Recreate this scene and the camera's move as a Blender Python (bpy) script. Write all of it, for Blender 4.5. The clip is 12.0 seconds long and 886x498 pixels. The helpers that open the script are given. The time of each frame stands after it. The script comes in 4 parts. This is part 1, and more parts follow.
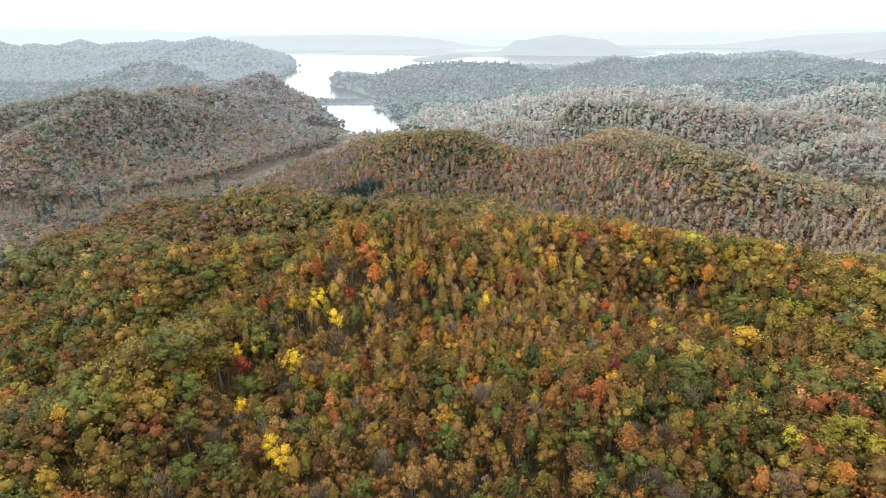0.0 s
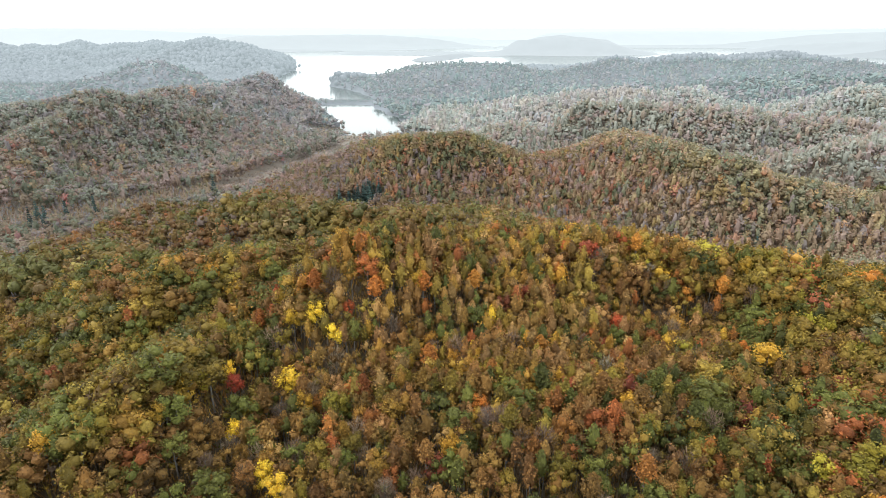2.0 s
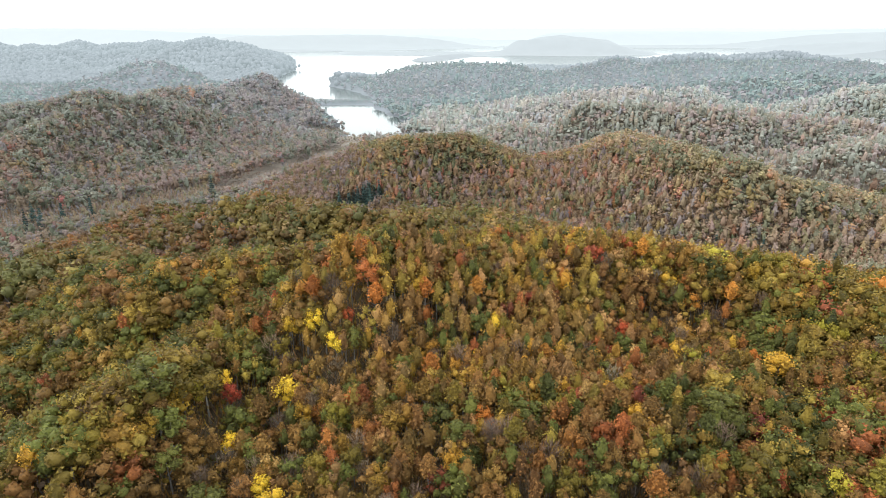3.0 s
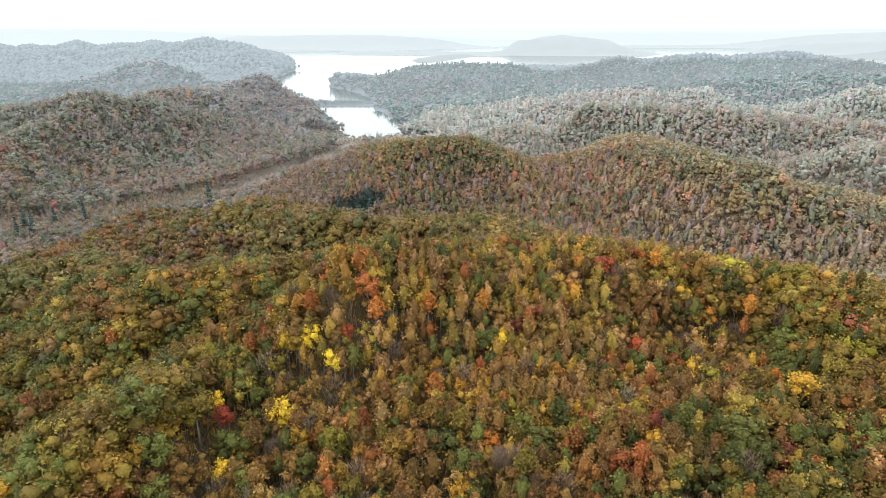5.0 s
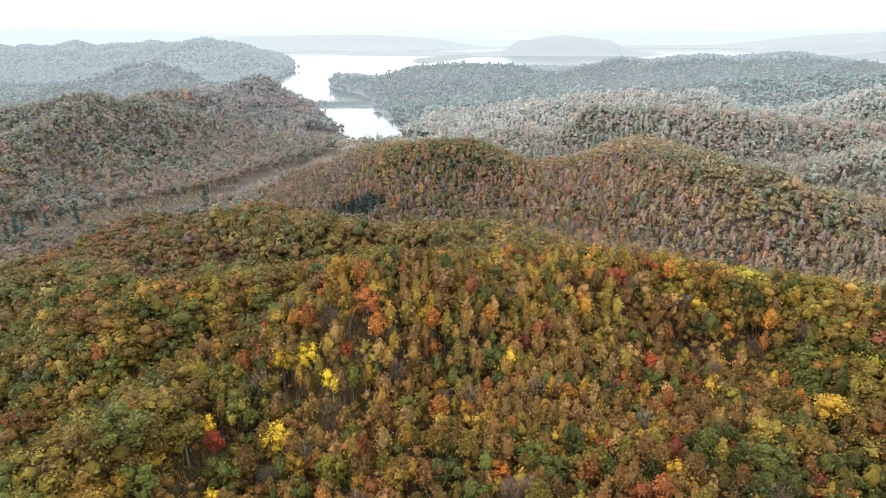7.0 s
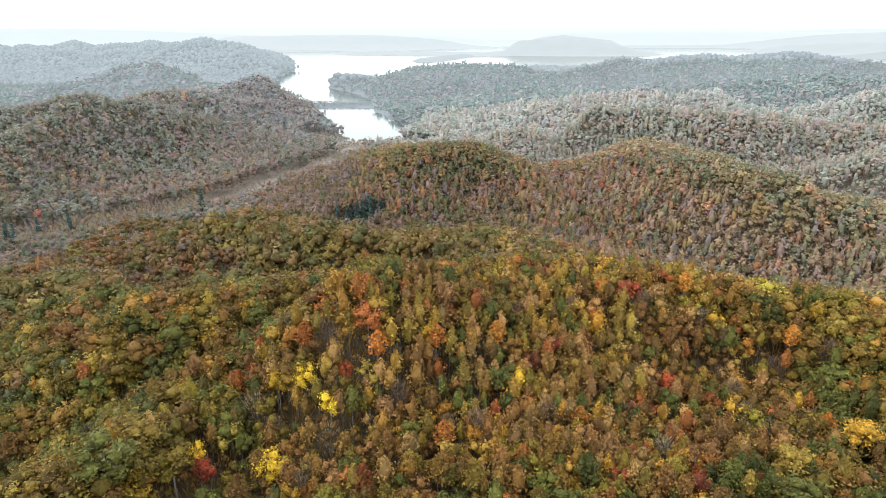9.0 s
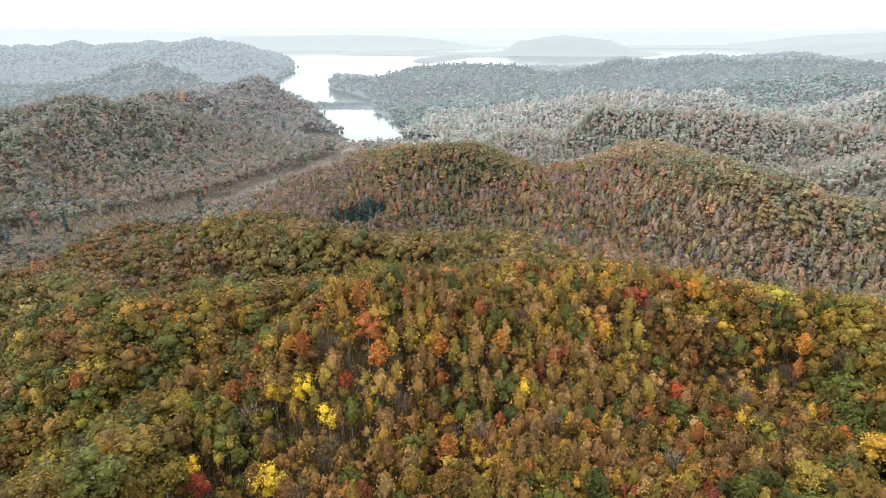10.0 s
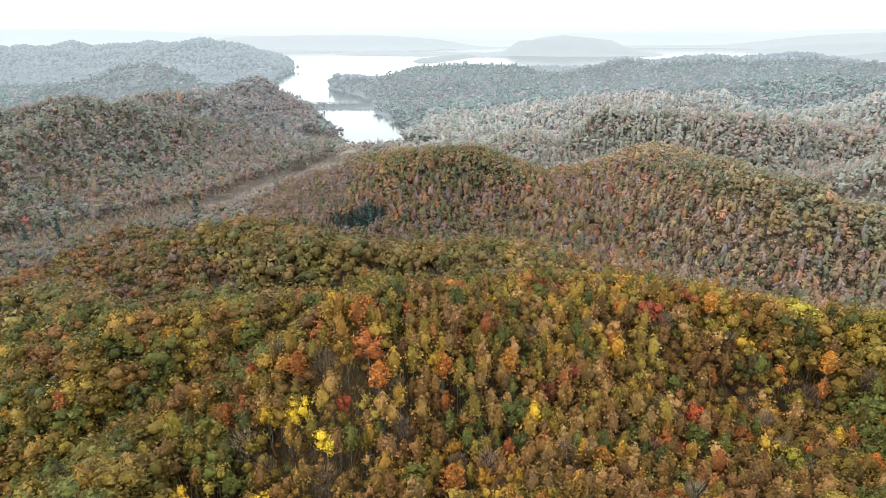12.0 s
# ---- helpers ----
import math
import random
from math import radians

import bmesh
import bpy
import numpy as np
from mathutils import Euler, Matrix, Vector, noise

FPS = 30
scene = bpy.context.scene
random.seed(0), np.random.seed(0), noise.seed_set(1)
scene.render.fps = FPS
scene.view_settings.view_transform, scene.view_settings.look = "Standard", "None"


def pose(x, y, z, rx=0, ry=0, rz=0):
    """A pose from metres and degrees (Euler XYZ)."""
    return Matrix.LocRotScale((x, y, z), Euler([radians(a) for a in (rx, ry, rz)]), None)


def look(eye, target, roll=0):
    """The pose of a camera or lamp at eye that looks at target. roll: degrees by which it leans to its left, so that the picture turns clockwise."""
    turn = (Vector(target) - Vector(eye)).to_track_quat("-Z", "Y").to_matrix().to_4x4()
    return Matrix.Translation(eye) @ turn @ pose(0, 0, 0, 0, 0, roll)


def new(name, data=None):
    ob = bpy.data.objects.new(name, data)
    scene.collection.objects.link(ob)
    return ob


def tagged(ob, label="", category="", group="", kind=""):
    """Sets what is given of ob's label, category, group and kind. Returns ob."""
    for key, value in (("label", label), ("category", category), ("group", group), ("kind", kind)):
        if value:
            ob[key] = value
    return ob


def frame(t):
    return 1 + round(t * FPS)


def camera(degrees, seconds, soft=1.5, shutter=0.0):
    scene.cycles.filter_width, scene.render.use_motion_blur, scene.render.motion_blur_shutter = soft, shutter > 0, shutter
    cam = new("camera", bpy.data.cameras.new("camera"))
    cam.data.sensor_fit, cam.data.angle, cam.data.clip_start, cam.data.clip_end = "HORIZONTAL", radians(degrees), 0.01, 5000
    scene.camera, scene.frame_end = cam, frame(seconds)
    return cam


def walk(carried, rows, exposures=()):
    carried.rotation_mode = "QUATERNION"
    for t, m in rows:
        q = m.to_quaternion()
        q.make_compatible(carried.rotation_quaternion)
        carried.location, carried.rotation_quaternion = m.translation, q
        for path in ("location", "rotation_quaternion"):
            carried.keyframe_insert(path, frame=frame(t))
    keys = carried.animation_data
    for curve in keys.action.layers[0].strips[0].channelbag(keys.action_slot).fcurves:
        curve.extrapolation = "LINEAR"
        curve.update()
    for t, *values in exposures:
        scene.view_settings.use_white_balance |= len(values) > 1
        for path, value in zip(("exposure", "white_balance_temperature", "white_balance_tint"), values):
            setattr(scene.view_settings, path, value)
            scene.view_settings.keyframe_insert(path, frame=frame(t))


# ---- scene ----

# ---- camera: a drone gliding forward, level, looking slightly down ----
cam = camera(71.0, 12.0, soft=0.8)
PITCH = 70.05


def flown(t):
    k = t / 12
    d = 64 * (k + 0.0157 * k * (1 - k) - 0.0348 * k * (1 - k) * (1 - 2 * k))
    return pose(-0.1196 * d, d, 130 + 0.0063 * d, PITCH, 0, 0)


walk(cam, [(t, flown(t)) for t in (0, 1.5, 3, 4.5, 6, 7.5, 9, 10.5, 12)])

# ---- light: a bright overcast sky and a weak, very wide sun ----
EXPOSURE = 0.54
scene.view_settings.exposure = EXPOSURE
SUN_ELEVATION, SUN_TURN = radians(46), radians(-90)
world = bpy.data.worlds.new("overcast_sky")
scene.world = world
world.use_nodes = True
wn, wl = world.node_tree.nodes, world.node_tree.links
wn.clear()
sky = wn.new("ShaderNodeTexSky")
sky.sky_type, sky.sun_disc = "NISHITA", False
sky.sun_elevation, sky.sun_rotation = SUN_ELEVATION, SUN_TURN
sky.air_density, sky.dust_density, sky.ozone_density = 1.0, 4.0, 1.0
cloud = wn.new("ShaderNodeMix")
cloud.data_type = "RGBA"
cloud.inputs["Factor"].default_value = 0.88
cloud.inputs["B"].default_value = (17.0, 18.2, 18.6, 1)
back = wn.new("ShaderNodeBackground")
back.inputs["Strength"].default_value = 0.1
wout = wn.new("ShaderNodeOutputWorld")
wl.new(sky.outputs[0], cloud.inputs["A"])
wl.new(cloud.outputs["Result"], back.inputs["Color"])
wl.new(back.outputs[0], wout.inputs[0])
sun = new("sun", bpy.data.lights.new("sun", "SUN"))
sun.data.energy, sun.data.angle, sun.data.color = 1.2, radians(25), (1.0, 0.96, 0.9)
sun.matrix_world = look((0, 0, 400), (-400 * math.sin(SUN_TURN) / math.tan(SUN_ELEVATION), -400 * math.cos(SUN_TURN) / math.tan(SUN_ELEVATION), 0))

# ---- materials ----


def material(name):
    m = bpy.data.materials.new(name)
    m.use_nodes = True
    nt = m.node_tree
    return m, nt.nodes, nt.links, nt.nodes["Principled BSDF"]


def maths(n, l, op, a, b):
    k = n.new("ShaderNodeMath")
    k.operation = op
    for i, v in enumerate((a, b)):
        if isinstance(v, (int, float)):
            k.inputs[i].default_value = v
        else:
            l.new(v, k.inputs[i])
    return k.outputs[0]


def noise_tex(n, l, scale, detail=3.0, rough=0.55, vector=None):
    k = n.new("ShaderNodeTexNoise")
    k.inputs["Scale"].default_value, k.inputs["Detail"].default_value, k.inputs["Roughness"].default_value = scale, detail, rough
    if vector is not None:
        l.new(vector, k.inputs["Vector"])
    return k.outputs["Fac"]


def foliage(name, colour, spread=0.022, rough=0.6, clear=0.2, even=0.0):
    """Leaves of one kind of tree: the hue drifts from tree to tree, the value from spray to spray."""
    m, n, l, p = material(name)
    at = n.new("ShaderNodeAttribute")
    at.attribute_name = "vary"
    info = n.new("ShaderNodeObjectInfo")
    geo = n.new("ShaderNodeNewGeometry")
    tree = maths(n, l, "FRACT", maths(n, l, "ADD", at.outputs["Fac"], info.outputs["Random"]), 0.0)
    patch = noise_tex(n, l, 1.7, 4.0, 0.7, geo.outputs["Position"])
    hue = maths(n, l, "ADD", maths(n, l, "MULTIPLY", maths(n, l, "SUBTRACT", tree, 0.5), spread), 0.5)
    leaf = maths(n, l, "MULTIPLY_ADD", geo.outputs["Random Per Island"], 0.85 * (1 - even))
    leaf.node.inputs[2].default_value = 0.55 + 0.4 * even
    other = maths(n, l, "FRACT", maths(n, l, "MULTIPLY", tree, 7.31), 0.0)
    val = maths(n, l, "MULTIPLY", maths(n, l, "MULTIPLY", leaf, maths(n, l, "ADD", maths(n, l, "MULTIPLY", other, 0.8 * (1 - 0.6 * even)), 0.6 + 0.24 * even)),
                maths(n, l, "ADD", maths(n, l, "MULTIPLY", patch, 1.0 * (1 - even)), 0.5 + 0.5 * even))
    hsv = n.new("ShaderNodeHueSaturation")
    hsv.inputs["Color"].default_value = (*colour, 1)
    l.new(hue, hsv.inputs["Hue"])
    l.new(val, hsv.inputs["Value"])
    l.new(hsv.outputs[0], p.inputs["Base Color"])
    grain = noise_tex(n, l, 2.6, 4.0, 0.7, geo.outputs["Position"])
    bump = n.new("ShaderNodeBump")
    bump.inputs["Strength"].default_value, bump.inputs["Distance"].default_value = 1.0 - 0.9 * even, 0.5
    l.new(grain, bump.inputs["Height"])
    l.new(bump.outputs[0], p.inputs["Normal"])
    p.inputs["Roughness"].default_value = rough
    p.inputs["Specular IOR Level"].default_value = 0.3
    thin = n.new("ShaderNodeBsdfTranslucent")
    l.new(hsv.outputs[0], thin.inputs["Color"])
    mix = n.new("ShaderNodeMixShader")
    mix.inputs[0].default_value = clear
    l.new(p.outputs[0], mix.inputs[1])
    l.new(thin.outputs[0], mix.inputs[2])
    l.new(mix.outputs[0], n["Material Output"].inputs[0])
    return m


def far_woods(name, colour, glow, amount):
    """Woods of the distance, with an emission that stands in for the haze before them."""
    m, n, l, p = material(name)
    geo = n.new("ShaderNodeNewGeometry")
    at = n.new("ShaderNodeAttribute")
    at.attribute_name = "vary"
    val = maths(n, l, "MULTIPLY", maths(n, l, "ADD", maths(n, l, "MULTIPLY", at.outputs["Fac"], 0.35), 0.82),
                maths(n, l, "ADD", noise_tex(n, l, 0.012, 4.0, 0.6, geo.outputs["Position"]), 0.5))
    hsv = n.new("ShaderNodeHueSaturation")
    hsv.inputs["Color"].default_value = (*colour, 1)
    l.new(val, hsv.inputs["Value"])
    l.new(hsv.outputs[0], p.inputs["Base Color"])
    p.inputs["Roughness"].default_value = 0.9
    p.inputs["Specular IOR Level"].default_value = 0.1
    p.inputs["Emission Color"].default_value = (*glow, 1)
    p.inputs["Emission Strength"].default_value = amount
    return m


SPECIES = {
    "olive": foliage("olive_leaves", (0.176, 0.122, 0.017)),
    "green": foliage("green_leaves", (0.108, 0.110, 0.021)),
    "khaki": foliage("khaki_leaves", (0.275, 0.188, 0.033)),
    "lime": foliage("lime_leaves", (0.310, 0.256, 0.028)),
    "ochre": foliage("ochre_leaves", (0.319, 0.180, 0.030)),
    "bronze": foliage("bronze_leaves", (0.221, 0.115, 0.029)),
    "rust": foliage("rust_leaves", (0.330, 0.118, 0.029)),
    "tan": foliage("tan_leaves", (0.335, 0.188, 0.063)),
    "gold": foliage("gold_leaves", (0.428, 0.236, 0.029)),
    "yellow": foliage("yellow_leaves", (0.646, 0.424, 0.035), 0.015),
    "orange": foliage("orange_leaves", (0.428, 0.163, 0.028), 0.02),
    "red": foliage("red_leaves", (0.408, 0.090, 0.031), 0.02),
    "wine": foliage("wine_leaves", (0.260, 0.067, 0.032), 0.02),
    "twig": foliage("bare_twigs", (0.189, 0.130, 0.085), 0.03, 0.8, 0.0),
    "pine": foliage("pine_needles", (0.032, 0.063, 0.054), 0.02, 0.6, 0.05),
    "silver": foliage("silvery_twigs", (0.251, 0.209, 0.156), 0.03, 0.8, 0.0),
    "sage": foliage("sage_leaves", (0.230, 0.213, 0.098), 0.04),
    "plum": foliage("plum_brown_leaves", (0.295, 0.166, 0.091), 0.03),
}
# the same kinds toned for the ridge, and farther off greyed and paled as haze painted into the leaf colour
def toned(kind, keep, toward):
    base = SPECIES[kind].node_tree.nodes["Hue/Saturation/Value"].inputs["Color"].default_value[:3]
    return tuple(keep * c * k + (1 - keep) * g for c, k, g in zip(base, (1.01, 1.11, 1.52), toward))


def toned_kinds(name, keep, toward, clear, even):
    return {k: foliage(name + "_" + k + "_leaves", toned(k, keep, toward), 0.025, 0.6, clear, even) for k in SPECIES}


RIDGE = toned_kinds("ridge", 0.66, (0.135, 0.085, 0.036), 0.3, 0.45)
# from here on the tints put haze into the leaves, more with depth
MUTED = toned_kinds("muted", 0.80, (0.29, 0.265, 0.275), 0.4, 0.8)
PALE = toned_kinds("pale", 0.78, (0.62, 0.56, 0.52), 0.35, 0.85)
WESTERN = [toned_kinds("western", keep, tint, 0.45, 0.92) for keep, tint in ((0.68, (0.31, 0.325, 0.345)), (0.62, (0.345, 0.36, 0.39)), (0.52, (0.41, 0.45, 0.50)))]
HAZY = [toned_kinds("hazy", keep, tint, 0.45, 1.0) for keep, tint in ((0.68, (0.67, 0.67, 0.69)), (0.58, (0.73, 0.80, 0.84)))]
# haze beyond the valley, put on woods and ground as a glow in bands of depth
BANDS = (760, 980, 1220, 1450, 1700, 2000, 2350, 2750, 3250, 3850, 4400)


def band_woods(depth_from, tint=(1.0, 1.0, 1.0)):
    # painted haze: with depth the woods' own colour fades and the glow grows
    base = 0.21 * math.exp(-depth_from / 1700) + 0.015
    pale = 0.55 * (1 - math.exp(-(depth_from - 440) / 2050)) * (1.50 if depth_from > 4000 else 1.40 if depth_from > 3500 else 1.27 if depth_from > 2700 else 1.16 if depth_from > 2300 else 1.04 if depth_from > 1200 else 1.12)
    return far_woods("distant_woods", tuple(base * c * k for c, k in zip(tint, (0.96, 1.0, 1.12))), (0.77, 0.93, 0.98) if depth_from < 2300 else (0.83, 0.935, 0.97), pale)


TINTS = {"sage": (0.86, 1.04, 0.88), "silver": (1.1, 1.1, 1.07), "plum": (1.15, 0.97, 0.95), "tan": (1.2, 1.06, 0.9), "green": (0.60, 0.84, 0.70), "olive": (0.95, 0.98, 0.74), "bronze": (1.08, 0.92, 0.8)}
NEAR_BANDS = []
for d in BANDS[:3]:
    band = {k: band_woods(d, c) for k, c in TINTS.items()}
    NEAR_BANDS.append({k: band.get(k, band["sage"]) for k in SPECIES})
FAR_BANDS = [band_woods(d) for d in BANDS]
KINDS = list(SPECIES)


def bark_material():
    m, n, l, p = material("grey_bark")
    geo = n.new("ShaderNodeNewGeometry")
    ramp = n.new("ShaderNodeValToRGB")
    ramp.color_ramp.elements[0].color, ramp.color_ramp.elements[1].color = (0.07, 0.058, 0.048, 1), (0.24, 0.22, 0.20, 1)
    l.new(noise_tex(n, l, 1.7, 5.0, 0.65, geo.outputs["Position"]), ramp.inputs[0])
    l.new(ramp.outputs[0], p.inputs["Base Color"])
    p.inputs["Roughness"].default_value = 0.9
    return m


def ground_material(name, tone):
    """Leaf litter with bare soil, pale sand along the waterline."""
    m, n, l, p = material(name)
    geo = n.new("ShaderNodeNewGeometry")
    ramp = n.new("ShaderNodeValToRGB")
    e = ramp.color_ramp.elements
    e[0].position, e[0].color, e[1].position, e[1].color = 0.3, (0.042 * tone[0], 0.031 * tone[1], 0.020 * tone[2], 1), 0.75, (0.150 * tone[0], 0.102 * tone[1], 0.060 * tone[2], 1)
    mid = e.new(0.52)
    mid.color = (0.088 * tone[0], 0.063 * tone[1], 0.036 * tone[2], 1)
    fine, wide = noise_tex(n, l, 0.5, 6.0, 0.7, geo.outputs["Position"]), noise_tex(n, l, 0.02, 3.0, 0.5, geo.outputs["Position"])
    l.new(maths(n, l, "ADD", maths(n, l, "MULTIPLY", fine, 0.6), maths(n, l, "MULTIPLY", wide, 0.4)), ramp.inputs[0])
    sep = n.new("ShaderNodeSeparateXYZ")
    l.new(geo.outputs["Position"], sep.inputs[0])
    shore = n.new("ShaderNodeMapRange")
    shore.inputs["From Min"].default_value, shore.inputs["From Max"].default_value = 0.3, 0.12
    l.new(sep.outputs["Z"], shore.inputs["Value"])
    mix = n.new("ShaderNodeMix")
    mix.data_type = "RGBA"
    l.new(shore.outputs[0], mix.inputs["Factor"])
    l.new(ramp.outputs[0], mix.inputs["A"])
    mix.inputs["B"].default_value = (0.36, 0.31, 0.24, 1)
    l.new(mix.outputs["Result"], p.inputs["Base Color"])
    p.inputs["Roughness"].default_value = 0.95
    bump = n.new("ShaderNodeBump")
    bump.inputs["Strength"].default_value, bump.inputs["Distance"].default_value = 0.6, 0.4
    l.new(fine, bump.inputs["Height"])
    l.new(bump.outputs[0], p.inputs["Normal"])
    return m


def grass_material():
    m, n, l, p = material("dry_meadow_grass")
    geo = n.new("ShaderNodeNewGeometry")
    ramp = n.new("ShaderNodeValToRGB")
    e = ramp.color_ramp.elements
    e[0].position, e[0].color, e[1].position, e[1].color = 0.3, (0.062, 0.048, 0.033, 1), 0.7, (0.12, 0.094, 0.064, 1)
    l.new(noise_tex(n, l, 0.12, 6.0, 0.65, geo.outputs["Position"]), ramp.inputs[0])
    l.new(ramp.outputs[0], p.inputs["Base Color"])
    p.inputs["Roughness"].default_value = 0.95
    return m


def water_material():
    m, n, l, p = material("lake_water")
    geo = n.new("ShaderNodeNewGeometry")
    p.inputs["Base Color"].default_value = (0.10, 0.12, 0.115, 1)
    p.inputs["Roughness"].default_value = 0.13
    p.inputs["IOR"].default_value = 1.33
    bump = n.new("ShaderNodeBump")
    bump.inputs["Strength"].default_value, bump.inputs["Distance"].default_value = 0.08, 0.05
    l.new(noise_tex(n, l, 0.4, 4.0, 0.6, geo.outputs["Position"]), bump.inputs["Height"])
    l.new(bump.outputs[0], p.inputs["Normal"])
    return m


BARK, MEADOW, WATER = bark_material(), grass_material(), water_material()
# the second litter, for farther slopes, has haze painted in as a paler, greyer tone
LITTER, HAZED_LITTER = ground_material("leaf_litter", (1, 1, 1)), ground_material("hazed_leaf_litter", (2.3, 2.7, 3.8))
# ---- the lie of the land: ridges as lines of (x, y, crown height, half width) ----
TREE = 16.0
RIDGES = [
    [(-32, 214, 61.6, 35), (25, 245, 50.0, 71), (75, 238, 53.5, 28), (110, 229, 49.1, 32), (165, 188, 52.7, 71), (300, 199, 38.8, 62)],
    [(-32, 218, 34.9, 29), (-72, 200, 36.9, 28), (-88, 156, 41.7, 27), (-110, 100, 32.0, 45), (-130, 0, 28.0, 60)],
    [(-32, 249, 50.2, 25), (-75, 249, 42.3, 35), (-113, 237, 42.2, 34), (-160, 283, 32.2, 21), (-230, 318, 18.4, 37)],
    [(10, 304, 43.3, 52), (-42, 305, 45.6, 16), (-77, 327, 38.6, 43), (-111, 358, 37.5, 33), (-138, 368, 29.0, 24)],
    [(0, 172, 36.4, 61), (60, 154, 36.1, 62), (120, 142, 37.0, 67), (200, 140, 33.9, 80), (0, 60, 25.0, 90)],
    [(-128, 488, 14.0, 28), (-95, 485, 16.4, 24), (-62, 532, 33.7, 37), (-30, 491, 47.2, 41), (14, 483, 52.2, 29), (64, 480, 30.6, 54), (104, 496, 38.0, 29), (142, 486, 50.2, 61), (175, 372, 54.0, 29), (200, 360, 43.5, 29), (235, 366, 36.1, 32), (300, 330, 36.0, 45), (420, 330, 36.0, 60)],
    [(250, 490, 27.3, 39), (290, 460, 50.3, 35), (340, 485, 49.4, 61), (460, 450, 58.0, 80)],
    [(-330, 429, 28.3, 40), (-350, 522, 44.8, 38), (-335, 643, 58.5, 33), (-400, 617, 55.8, 82), (-520, 596, 45.5, 117)],
    [(-335, 630, 58.0, 80), (-300, 650, 63.0, 55), (-312, 750, 59.0, 80), (-292, 870, 54.0, 90), (-262, 905, 61.0, 62), (-236, 925, 42.0, 32)],
    [(-390, 1150, 36.0, 60), (-440, 1167, 40.0, 58), (-500, 1202, 64.0, 64), (-565, 1245, 68.0, 85), (-635, 1220, 45.0, 80), (-700, 1180, 22.0, 80)],
    [(0, 836, 27.2, 83), (60, 866, 29.6, 83), (150, 821, 46.1, 90), (230, 830, 54.0, 80), (307, 817, 52.7, 79), (399, 798, 28.4, 168), (470, 745, 64.0, 62), (600, 698, 61.8, 125)],
    [(70, 645, 37.5, 40), (105, 663, 23.8, 31), (142, 642, 60.5, 27), (204, 632, 54.5, 45), (260, 607, 57.6, 36), (310, 619, 48.0, 45), (356, 603, 47.4, 46), (420, 587, 41.5, 50), (500, 570, 52.0, 70)],
    [(-240, 1425, 34.0, 24), (-190, 1410, 32.0, 34), (-125, 1365, 26.0, 50), (-97, 1340, 33.0, 70), (-42, 1340, 55.0, 100), (10, 1335, 60.0, 115), (83, 1350, 58.0, 110), (130, 1360, 56.0, 95), (200, 1370, 42.0, 90), (246, 1370, 41.0, 90), (309, 1390, 51.0, 110), (372, 1400, 66.0, 100), (438, 1430, 58.0, 100), (500, 1430, 67.0, 120), (562, 1430, 69.0, 130), (623, 1430, 66.0, 130), (754, 1450, 74.0, 150), (805, 1430, 66.0, 140), (873, 1400, 59.0, 140), (960, 1340, 48.0, 150)],
    [(300, 971, 40.4, 208), (520, 999, 55.0, 177), (800, 950, 66.0, 200)],
    [(-530, 1760, 50.0, 95), (-690, 2000, 83.9, 175), (-780, 2200, 74.2, 230), (-1200, 2100, 66.0, 349), (-1800, 2000, 76.0, 400)],
]
# low hills and spits in and beyond the reservoir
FAR_RIDGES = [
    [(-420, 3000, 26, 60), (-50, 2950, 26, 70), (150, 2950, 26, 60)],
    [(-255, 2470, 24, 40), (-70, 2440, 26, 45), (100, 2830, 25, 40), (270, 2900, 32, 50), (345, 2960, 82, 70), (530, 2990, 96, 95), (730, 2990, 76, 90), (880, 2950, 32, 60)],
    [(-1100, 3700, 80, 300), (-500, 3900, 84, 300), (-100, 4000, 80, 220), (180, 4100, 60, 120)],
    [(700, 4150, 92, 180), (1200, 4200, 98, 220), (1700, 4200, 98, 240), (2600, 3900, 98, 400)],
    [(-3200, 4450, 117, 300), (-1500, 4600, 119, 220), (0, 4700, 117, 200), (1500, 4660, 118, 220), (3300, 4450, 117, 300)],
    [(1700, 3200, 50, 150), (2100, 2900, 84, 260), (2800, 2500, 94, 400)],
]


def ridge_field(x, y, ridges):
    total = np.zeros(np.broadcast(x, y).shape)
    for rows in ridges:
        best = np.zeros_like(total)
        for (x0, y0, z0, w0), (x1, y1, z1, w1) in zip(rows, rows[1:]):
            dx, dy = x1 - x0, y1 - y0
            k = np.clip(((x - x0) * dx + (y - y0) * dy) / (dx * dx + dy * dy), 0, 1)
            d2 = (x - x0 - k * dx) ** 2 + (y - y0 - k * dy) ** 2
            best = np.maximum(best, (z0 + k * (z1 - z0) - TREE) * np.exp(-d2 / (w0 + k * (w1 - w0)) ** 2))
        total += best**4
    return total**0.25


def smooth(a, b, v):
    k = np.clip((v - a) / (b - a), 0, 1)
    return k * k * (3 - 2 * k)


def line_distance(x, y, line):
    best = np.full(np.broadcast(x, y).shape, 1e9)
    for (x0, y0), (x1, y1) in zip(line, line[1:]):
        dx, dy = x1 - x0, y1 - y0
        k = np.clip(((x - x0) * dx + (y - y0) * dy) / (dx * dx + dy * dy), 0, 1)
        best = np.minimum(best, np.hypot(x - x0 - k * dx, y - y0 - k * dy))
    return best


